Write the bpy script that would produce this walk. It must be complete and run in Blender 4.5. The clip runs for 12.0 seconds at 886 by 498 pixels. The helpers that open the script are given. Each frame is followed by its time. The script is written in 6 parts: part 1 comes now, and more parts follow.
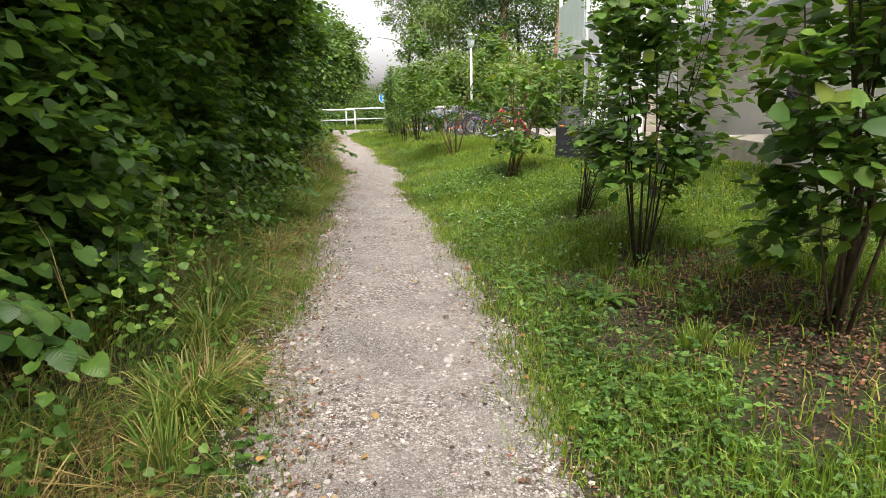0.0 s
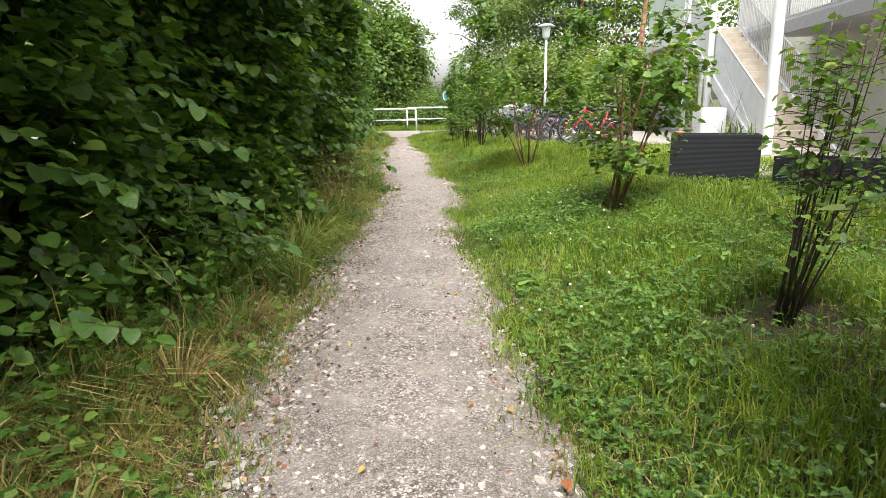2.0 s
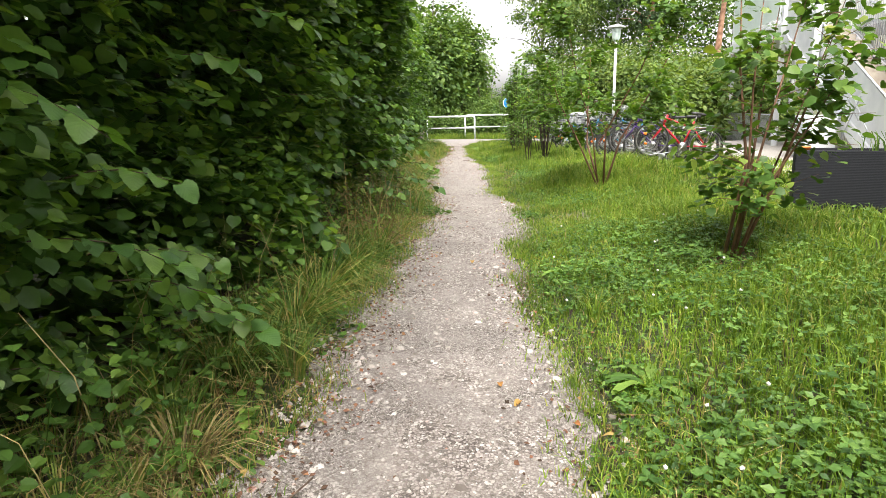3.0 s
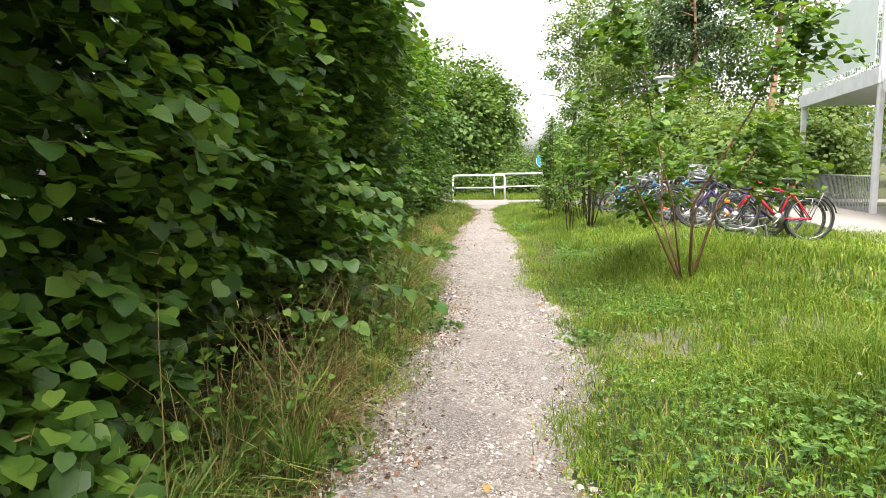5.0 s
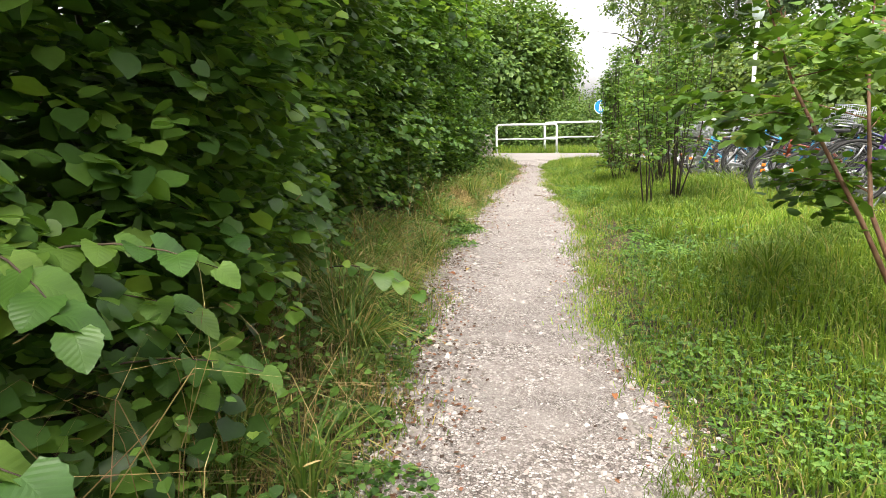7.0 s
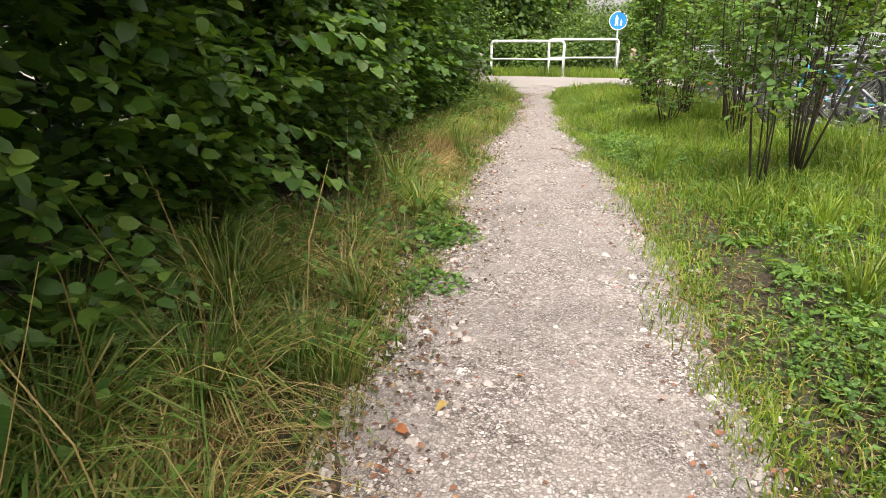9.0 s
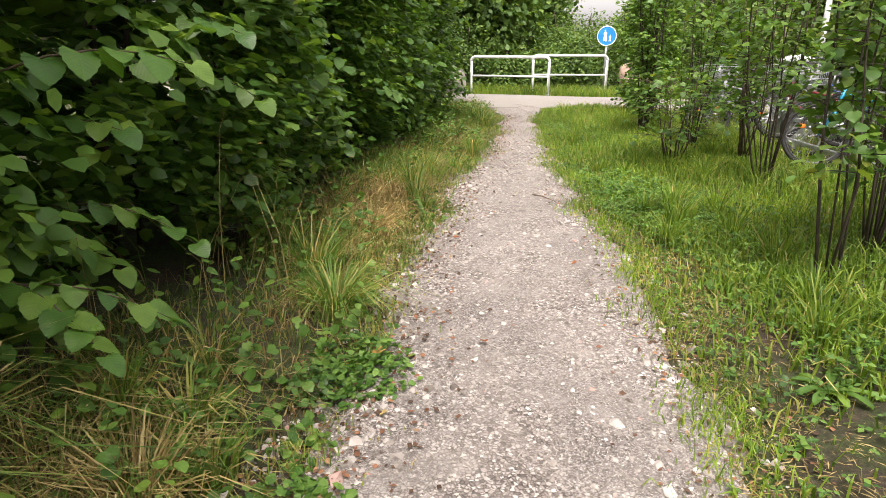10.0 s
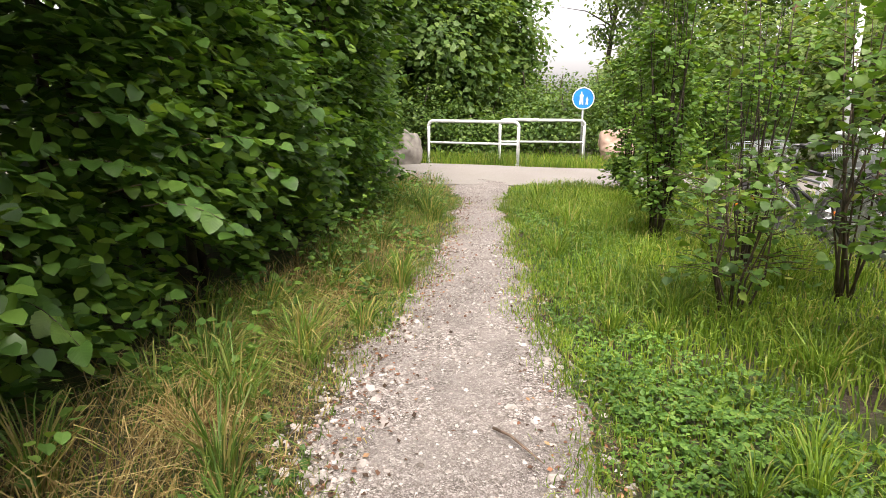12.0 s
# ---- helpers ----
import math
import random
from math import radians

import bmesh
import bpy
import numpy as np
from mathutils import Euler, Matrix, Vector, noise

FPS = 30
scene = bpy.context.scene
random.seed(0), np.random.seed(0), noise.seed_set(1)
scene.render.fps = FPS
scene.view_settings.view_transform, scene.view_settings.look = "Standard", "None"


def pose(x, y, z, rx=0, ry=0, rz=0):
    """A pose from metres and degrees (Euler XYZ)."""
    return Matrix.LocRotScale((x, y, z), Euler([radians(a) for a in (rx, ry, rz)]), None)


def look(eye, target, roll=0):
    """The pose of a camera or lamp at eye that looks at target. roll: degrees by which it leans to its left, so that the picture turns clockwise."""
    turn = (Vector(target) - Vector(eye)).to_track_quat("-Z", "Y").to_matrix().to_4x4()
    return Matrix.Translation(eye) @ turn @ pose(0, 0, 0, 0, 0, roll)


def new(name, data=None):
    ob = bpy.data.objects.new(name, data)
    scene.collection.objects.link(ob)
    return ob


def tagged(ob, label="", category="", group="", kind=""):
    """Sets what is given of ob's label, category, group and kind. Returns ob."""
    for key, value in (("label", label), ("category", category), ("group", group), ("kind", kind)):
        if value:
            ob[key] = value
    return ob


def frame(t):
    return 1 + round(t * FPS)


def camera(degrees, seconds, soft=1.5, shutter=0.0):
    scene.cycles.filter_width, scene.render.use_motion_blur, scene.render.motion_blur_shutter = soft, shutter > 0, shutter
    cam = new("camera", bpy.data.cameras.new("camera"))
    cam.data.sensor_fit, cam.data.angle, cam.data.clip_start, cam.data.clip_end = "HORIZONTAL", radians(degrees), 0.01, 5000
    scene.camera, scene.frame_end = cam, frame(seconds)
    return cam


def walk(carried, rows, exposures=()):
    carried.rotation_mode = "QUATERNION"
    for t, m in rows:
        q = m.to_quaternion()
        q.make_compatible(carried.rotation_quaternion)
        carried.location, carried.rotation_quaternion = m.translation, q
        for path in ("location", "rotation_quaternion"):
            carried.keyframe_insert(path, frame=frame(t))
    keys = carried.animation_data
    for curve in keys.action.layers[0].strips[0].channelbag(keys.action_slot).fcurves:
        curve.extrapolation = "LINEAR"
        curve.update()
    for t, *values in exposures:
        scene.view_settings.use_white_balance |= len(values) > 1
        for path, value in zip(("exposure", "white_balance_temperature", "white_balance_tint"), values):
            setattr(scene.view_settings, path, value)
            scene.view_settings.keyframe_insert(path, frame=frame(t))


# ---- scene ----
cam = camera(70.4, 12.0, soft=0.55)
PATH = [
    (0, (0.272, 1.278, 1.43), (0.23, 3.225, 0.975), -1.2),
    (0.5, (0.32, 2.074, 1.404), (0.274, 4.019, 0.944), -1.2),
    (1, (0.21, 2.896, 1.395), (0.07, 4.838, 0.937), -1.3),
    (1.5, (0.272, 3.645, 1.408), (0.13, 5.588, 0.954), -1.2),
    (2, (0.193, 4.43, 1.384), (-0.055, 6.362, 0.932), -1.0),
    (2.5, (0.176, 5.214, 1.351), (-0.146, 7.135, 0.895), -1.2),
    (3, (-0.010, 6.017, 1.391), (-0.438, 7.923, 0.963), -1.1),
    (3.5, (-0.158, 6.761, 1.396), (-0.736, 8.641, 1.035), -1.6),
    (3.7, (-0.170, 7.040, 1.380), (-0.760, 8.920, 1.036), -1.7),
    (5.3, (-0.594, 9.522, 1.441), (-1.115, 11.438, 1.199), -0.8),
    (5.5, (-0.675, 9.876, 1.43), (-1.262, 11.773, 1.187), -0.9),
    (6, (-0.71, 10.724, 1.437), (-1.306, 12.618, 1.2), -1.1),
    (6.5, (-0.865, 11.518, 1.402), (-1.491, 13.379, 1.021), -1.2),
    (6.7, (-0.9, 11.878, 1.4), (-1.573, 13.722, 1.016), -1.4),
    (8.3, (-1.63, 14.616, 1.288), (-2.282, 16.404, 0.672), -1.7),
    (8.5, (-1.743, 15.007, 1.314), (-2.358, 16.801, 0.678), -1.0),
    (9, (-2.049, 15.866, 1.326), (-2.669, 17.655, 0.681), -0.2),
    (9.5, (-2.124, 16.706, 1.328), (-2.719, 18.514, 0.715), 0.2),
    (10, (-2.297, 17.584, 1.344), (-2.881, 19.398, 0.738), 0.2),
    (10.5, (-2.334, 18.404, 1.394), (-2.858, 20.247, 0.82), 0.2),
    (11, (-2.495, 19.263, 1.405), (-3.014, 21.128, 0.902), 0.2),
    (11.5, (-2.633, 20.046, 1.4), (-3.151, 21.924, 0.946), 0.5),
    (12, (-2.825, 20.829, 1.421), (-3.337, 22.713, 0.988), 0.6),
]
walk(cam, [(t, look(eye, target, roll)) for t, eye, target, roll in PATH], [(0, 1.27, 6700, 13), (2.0, 1.47, 6650, 12), (5.0, 1.72, 6650, 12), (6.5, 1.7, 6650, 12), (8.0, 1.52, 6800, 15), (12, 1.4, 6850, 17)])

# ---- world, sun, exposure ----
world = bpy.data.worlds.new("overcast_sky")
scene.world = world
world.use_nodes = True
wn, wl = world.node_tree.nodes, world.node_tree.links
wn.clear()
sky = wn.new("ShaderNodeTexSky")
sky.sky_type = 'NISHITA'
sky.sun_disc = False
sky.sun_elevation, sky.sun_rotation = radians(61), radians(166)
sky.air_density, sky.dust_density, sky.ozone_density = 1.0, 4.0, 1.0
soft_sky = wn.new("ShaderNodeHueSaturation")
soft_sky.inputs["Saturation"].default_value = 0.12
wbg = wn.new("ShaderNodeBackground")
wbg.inputs["Strength"].default_value = 0.15
wout = wn.new("ShaderNodeOutputWorld")
wl.new(sky.outputs[0], soft_sky.inputs["Color"])
wl.new(soft_sky.outputs[0], wbg.inputs["Color"])
wl.new(wbg.outputs[0], wout.inputs["Surface"])
sun_data = bpy.data.lights.new("sun", "SUN")
sun_data.energy, sun_data.angle, sun_data.color = 1.8, radians(30), (1.0, 0.96, 0.88)
sun = new("sun", sun_data)
sun.matrix_world = look((4, -9, 21), (4 - 0.12, -9 + 0.47, 21 - 0.874))

rng = np.random.default_rng(7)


# ---- materials ----
def nodes_of(name):
    m = bpy.data.materials.new(name)
    m.use_nodes = True
    nt = m.node_tree
    nt.nodes.clear()
    out = nt.nodes.new("ShaderNodeOutputMaterial")
    bsdf = nt.nodes.new("ShaderNodeBsdfPrincipled")
    nt.links.new(bsdf.outputs[0], out.inputs[0])
    return m, nt, bsdf, out


def ramp(nt, fac, stops):
    r = nt.nodes.new("ShaderNodeValToRGB")
    e = r.color_ramp.elements
    while len(e) < len(stops):
        e.new(0.5)
    for i, (p, c) in enumerate(stops):
        e[i].position, e[i].color = p, (*c, 1)
    nt.links.new(fac, r.inputs[0])
    return r.outputs[0]


def tex_noise(nt, scale, detail=4, rough=0.55, coords="Object"):
    tc = nt.nodes.new("ShaderNodeTexCoord")
    n = nt.nodes.new("ShaderNodeTexNoise")
    n.inputs["Scale"].default_value = scale
    n.inputs["Detail"].default_value = detail
    n.inputs["Roughness"].default_value = rough
    nt.links.new(tc.outputs[coords], n.inputs["Vector"])
    return n.outputs[0]


def mixed(nt, fac, a, b, mode="MIX"):
    m = nt.nodes.new("ShaderNodeMix")
    m.data_type, m.blend_type = "RGBA", mode
    for sock, v in ((m.inputs[0], fac), (m.inputs[6], a), (m.inputs[7], b)):
        if isinstance(v, (int, float)):
            sock.default_value = v
        elif isinstance(v, tuple):
            sock.default_value = (*v, 1)
        else:
            nt.links.new(v, sock)
    return m.outputs[2]


def bumped(nt, bsdf, height, strength=0.4, distance=0.01):
    b = nt.nodes.new("ShaderNodeBump")
    b.inputs["Strength"].default_value = strength
    b.inputs["Distance"].default_value = distance
    nt.links.new(height, b.inputs["Height"])
    nt.links.new(b.outputs[0], bsdf.inputs["Normal"])


def leaf_random(nt):
    """One random number for each leaf, be it an island of a crown or an object of its own."""
    geo = nt.nodes.new("ShaderNodeNewGeometry")
    info = nt.nodes.new("ShaderNodeObjectInfo")
    add = nt.nodes.new("ShaderNodeMath")
    add.operation = "ADD"
    frac = nt.nodes.new("ShaderNodeMath")
    frac.operation = "FRACT"
    nt.links.new(geo.outputs["Random Per Island"], add.inputs[0])
    nt.links.new(info.outputs["Random"], add.inputs[1])
    nt.links.new(add.outputs[0], frac.inputs[0])
    return frac.outputs[0]


def maths(nt, op, a, b=None):
    n = nt.nodes.new("ShaderNodeMath")
    n.operation = op
    for sock, v in zip(n.inputs, (a, b)):
        if v is None:
            continue
        if isinstance(v, (int, float)):
            sock.default_value = v
        else:
            nt.links.new(v, sock)
    return n.outputs[0]


def leaf_ribs(nt):
    """0 on the midrib and side veins of a single leaf, rising to 1 between them."""
    tc = nt.nodes.new("ShaderNodeTexCoord")
    xyz = nt.nodes.new("ShaderNodeSeparateXYZ")
    nt.links.new(tc.outputs["Object"], xyz.inputs[0])
    ax = maths(nt, "ABSOLUTE", xyz.outputs[0])
    slant = maths(nt, "SUBTRACT", xyz.outputs[1], maths(nt, "MULTIPLY", ax, 0.75))
    side = maths(nt, "ABSOLUTE", maths(nt, "SINE", maths(nt, "MULTIPLY", slant, 22.0)))
    mid = maths(nt, "MINIMUM", maths(nt, "MULTIPLY", ax, 25.0), 1.0)
    return maths(nt, "MINIMUM", side, mid)


def leaf_mat(name, stops, translucent=0.3, rough=0.5, clump=0.6, through_col=None, veined=False):
    m, nt, bsdf, out = nodes_of(name)
    col = ramp(nt, leaf_random(nt), stops)
    patch = tex_noise(nt, clump, 2, coords="Object")
    shade = ramp(nt, patch, [(0.3, (0.56, 0.60, 0.55)), (0.7, (1.26, 1.22, 1.14))])
    col = mixed(nt, 1.0, col, shade, "MULTIPLY")
    vein = tex_noise(nt, 60, 3, coords="Object")
    col = mixed(nt, 0.25, col, ramp(nt, vein, [(0.3, (0.6, 0.6, 0.55)), (0.7, (1, 1, 1))]), "MULTIPLY")
    if veined:
        rib = leaf_ribs(nt)
        col = mixed(nt, 1.0, col, ramp(nt, rib, [(0.0, (1.10, 1.08, 1.05)), (0.2, (1.0, 1.0, 1.0)), (1.0, (0.97, 0.97, 0.96))]), "MULTIPLY")
        bumped(nt, bsdf, rib, 0.1, 0.015)
    nt.links.new(col, bsdf.inputs["Base Color"])
    bsdf.inputs["Roughness"].default_value = rough
    bsdf.inputs["Specular IOR Level"].default_value = 0.4
    tr = nt.nodes.new("ShaderNodeBsdfTranslucent")
    warm = mixed(nt, 1.0, col, through_col or (1.3, 1.25, 0.5), "MULTIPLY")
    nt.links.new(warm, tr.inputs[0])
    mx = nt.nodes.new("ShaderNodeMixShader")
    mx.inputs[0].default_value = translucent
    nt.links.new(bsdf.outputs[0], mx.inputs[1])
    nt.links.new(tr.outputs[0], mx.inputs[2])
    nt.links.new(mx.outputs[0], out.inputs[0])
    return m


def plain_mat(name, c1, c2, rough=0.6, metal=0.0, scale=8.0, bump=0.15, fine=80.0):
    m, nt, bsdf, out = nodes_of(name)
    col = ramp(nt, tex_noise(nt, scale, 5), [(0.35, c1), (0.68, c2)])
    nt.links.new(col, bsdf.inputs["Base Color"])
    bsdf.inputs["Metallic"].default_value = metal
    rr = nt.nodes.new("ShaderNodeMapRange")
    rr.inputs["To Min"].default_value, rr.inputs["To Max"].default_value = rough * 0.8, min(1, rough * 1.2)
    nt.links.new(tex_noise(nt, fine * 0.4, 3), rr.inputs["Value"])
    nt.links.new(rr.outputs[0], bsdf.inputs["Roughness"])
    if bump:
        bumped(nt, bsdf, tex_noise(nt, fine, 4), bump, 0.004)
    return m


HEDGE_LEAF = leaf_mat("hedge_leaf", [(0.0, (0.055, 0.125, 0.03)), (0.5, (0.10, 0.21, 0.044)), (0.85, (0.16, 0.29, 0.055)), (1.0, (0.23, 0.36, 0.075))], 0.45, 0.36)
SPRAY_LEAF = leaf_mat("spray_leaf", [(0.0, (0.07, 0.17, 0.04)), (0.5, (0.11, 0.235, 0.045)), (1.0, (0.19, 0.32, 0.06))], 0.38, 0.4, veined=True)
SHRUB_LEAF = leaf_mat("shrub_leaf", [(0.0, (0.0715, 0.156, 0.039)), (0.5, (0.111, 0.234, 0.0455)), (0.9, (0.182, 0.312, 0.052)), (1.0, (0.286, 0.338, 0.065))], 0.4, 0.45)
SHRUB_SINGLE = leaf_mat("shrub_single_leaf", [(0.0, (0.078, 0.169, 0.039)), (0.5, (0.13, 0.26, 0.052)), (0.9, (0.208, 0.351, 0.065)), (1.0, (0.312, 0.364, 0.078))], 0.4, 0.42, veined=True)
YOUNG_LEAF = leaf_mat("young_leaf", [(0.0, (0.078, 0.169, 0.0325)), (0.5, (0.13, 0.26, 0.0455)), (1.0, (0.221, 0.351, 0.065))], 0.4, 0.5)
TREE_LEAF = leaf_mat("tree_leaf", [(0.0, (0.06, 0.13, 0.03)), (0.5, (0.11, 0.205, 0.045)), (1.0, (0.19, 0.29, 0.07))], 0.4, 0.55, clump=0.25)
PALE_TREE_LEAF = leaf_mat("pale_tree_leaf", [(0.0, (0.09, 0.17, 0.04)), (0.5, (0.155, 0.245, 0.06)), (1.0, (0.25, 0.33, 0.10))], 0.4, 0.55, clump=0.25)
NEEDLE = leaf_mat("pine_needles", [(0.0, (0.03, 0.07, 0.025)), (1.0, (0.07, 0.12, 0.04))], 0.1, 0.6, clump=0.3)
GRASS = leaf_mat("grass_blade", [(0.0, (0.08, 0.16, 0.02)), (0.4, (0.175, 0.30, 0.038)), (0.75, (0.265, 0.40, 0.06)), (0.9, (0.35, 0.42, 0.085)), (1.0, (0.46, 0.39, 0.18))], 0.45, 0.5, clump=0.8)
VERGE_GRASS = leaf_mat("verge_grass_blade", [(0.0, (0.08, 0.16, 0.03)), (0.5, (0.15, 0.27, 0.05)), (0.76, (0.26, 0.31, 0.08)), (1.0, (0.48, 0.38, 0.17))], 0.4, 0.55, clump=0.8)
STRAW = leaf_mat("dry_straw", [(0.0, (0.18, 0.12, 0.045)), (0.5, (0.33, 0.25, 0.095)), (1.0, (0.52, 0.42, 0.20))], 0.2, 0.6, clump=0.9, through_col=(1.1, 1.0, 0.8))
CLOVER = leaf_mat("clover_leaf", [(0.0, (0.042, 0.11, 0.02)), (0.5, (0.10, 0.215, 0.04)), (1.0, (0.18, 0.31, 0.065))], 0.35, 0.5, clump=1.4)
FALLEN = leaf_mat("fallen_leaf", [(0.0, (0.30, 0.09, 0.03)), (0.35, (0.45, 0.20, 0.05)), (0.7, (0.50, 0.33, 0.10)), (1.0, (0.45, 0.38, 0.22))], 0.1, 0.6, through_col=(1, 0.9, 0.7))
LITTER = leaf_mat("leaf_litter", [(0.0, (0.05, 0.03, 0.02)), (0.45, (0.13, 0.07, 0.045)), (0.8, (0.26, 0.11, 0.065)), (0.93, (0.34, 0.17, 0.09)), (1.0, (0.36, 0.27, 0.16))], 0.05, 0.8, through_col=(1, 0.9, 0.8))
PETAL = plain_mat("clover_petal", (0.7, 0.68, 0.62), (0.8, 0.78, 0.75), 0.7, bump=0)
BARK = plain_mat("brown_bark", (0.045, 0.032, 0.022), (0.12, 0.085, 0.055), 0.9, scale=14, bump=0.6, fine=45)
RED_BARK = plain_mat("reddish_stem_bark", (0.13, 0.06, 0.035), (0.24, 0.13, 0.075), 0.7, scale=14, bump=0.4, fine=60)
DARK_BARK = plain_mat("dark_stem_bark", (0.03, 0.022, 0.016), (0.075, 0.055, 0.04), 0.85, scale=14, bump=0.5, fine=60)
GREY_BARK = plain_mat("grey_birch_bark", (0.20, 0.19, 0.17), (0.55, 0.53, 0.50), 0.8, scale=3, bump=0.4, fine=20)
PINE_BARK = plain_mat("orange_pine_bark", (0.20, 0.10, 0.055), (0.42, 0.24, 0.15), 0.9, scale=5, bump=0.8, fine=14)
WHITE_STEEL = plain_mat("weathered_white_steel", (0.52, 0.54, 0.55), (0.70, 0.71, 0.71), 0.45, scale=5, bump=0.08)
GALV = plain_mat("galvanised_steel", (0.42, 0.44, 0.46), (0.58, 0.60, 0.62), 0.42, 0.7, scale=18, bump=0.05)
WHITE_PAINT = plain_mat("white_painted_steel", (0.60, 0.62, 0.64), (0.72, 0.73, 0.75), 0.5, scale=3, bump=0.06)
CREAM = plain_mat("cream_render", (0.76, 0.73, 0.64), (0.82, 0.80, 0.73), 0.9, scale=1.2, bump=0.35, fine=160)
CONCRETE = plain_mat("beige_concrete", (0.33, 0.29, 0.24), (0.43, 0.39, 0.33), 0.85, scale=4, bump=0.3, fine=90)
BROWN_PANEL = plain_mat("brown_facade_panel", (0.12, 0.09, 0.065), (0.17, 0.13, 0.095), 0.75, scale=2, bump=0.15)
GREY_FRAME = plain_mat("grey_window_frame", (0.25, 0.26, 0.27), (0.31, 0.32, 0.33), 0.5, bump=0.03)
BLACK_RUBBER = plain_mat("tyre_rubber", (0.018, 0.018, 0.018), (0.035, 0.034, 0.033), 0.75, scale=30, bump=0.3, fine=200)
CHROME = plain_mat("worn_chrome", (0.30, 0.30, 0.30), (0.52, 0.52, 0.52), 0.32, 0.95, scale=20, bump=0.03)
BLACK_PLASTIC = plain_mat("black_plastic", (0.015, 0.015, 0.016), (0.04, 0.04, 0.042), 0.5, scale=20, bump=0.08)
BLUE_SIGN = plain_mat("blue_sign_paint", (0.01, 0.20, 0.55), (0.015, 0.26, 0.66), 0.35, scale=4, bump=0.02)
SIGN_WHITE = plain_mat("white_sign_paint", (0.75, 0.76, 0.78), (0.82, 0.83, 0.84), 0.35, scale=4, bump=0.02)
MINT_PANEL = plain_mat("pale_mint_panel", (0.60, 0.70, 0.66), (0.68, 0.76, 0.73), 0.3, scale=1.5, bump=0.03)
ROCK_GREY = plain_mat("pale_grey_boulder", (0.16, 0.145, 0.125), (0.30, 0.275, 0.24), 0.9, scale=5, bump=0.9, fine=22)
ROCK_PINK = plain_mat("pinkish_boulder", (0.30, 0.20, 0.15), (0.48, 0.35, 0.28), 0.9, scale=5, bump=0.9, fine=22)
ORANGE = plain_mat("orange_plastic", (0.75, 0.22, 0.04), (0.85, 0.30, 0.06), 0.4, scale=8, bump=0.03)
REFLECTOR = plain_mat("orange_reflector", (0.80, 0.16, 0.02), (0.9, 0.24, 0.03), 0.25, bump=0)
DARK_RIM = plain_mat("dull_dark_rim", (0.09, 0.09, 0.095), (0.22, 0.22, 0.22), 0.4, 0.8, scale=20, bump=0.03)
TWIG = plain_mat("dry_twig", (0.10, 0.065, 0.045), (0.20, 0.14, 0.10), 0.9, scale=30, bump=0.4)


def glass_mat():
    m, nt, bsdf, out = nodes_of("window_glass")
    bsdf.inputs["Base Color"].default_value = (0.02, 0.025, 0.03, 1)
    bsdf.inputs["Roughness"].default_value = 0.05
    bsdf.inputs["Specular IOR Level"].default_value = 0.8
    return m


GLASS = glass_mat()


def woven_mat():
    m, nt, bsdf, out = nodes_of("dark_woven_plastic")
    tc = nt.nodes.new("ShaderNodeTexCoord")
    w1 = nt.nodes.new("ShaderNodeTexWave")
    w1.bands_direction = "Z"
    w1.inputs["Scale"].default_value = 19.0
    w1.inputs["Distortion"].default_value = 2.5
    w1.inputs["Detail Scale"].default_value = 9.0
    nt.links.new(tc.outputs["Object"], w1.inputs["Vector"])
    col = ramp(nt, w1.outputs[1], [(0.2, (0.015, 0.016, 0.019)), (0.8, (0.028, 0.030, 0.036))])
    nt.links.new(col, bsdf.inputs["Base Color"])
    bsdf.inputs["Roughness"].default_value = 0.75
    bsdf.inputs["Specular IOR Level"].default_value = 0.2
    bumped(nt, bsdf, w1.outputs[1], 0.3, 0.005)
    return m


WOVEN = woven_mat()


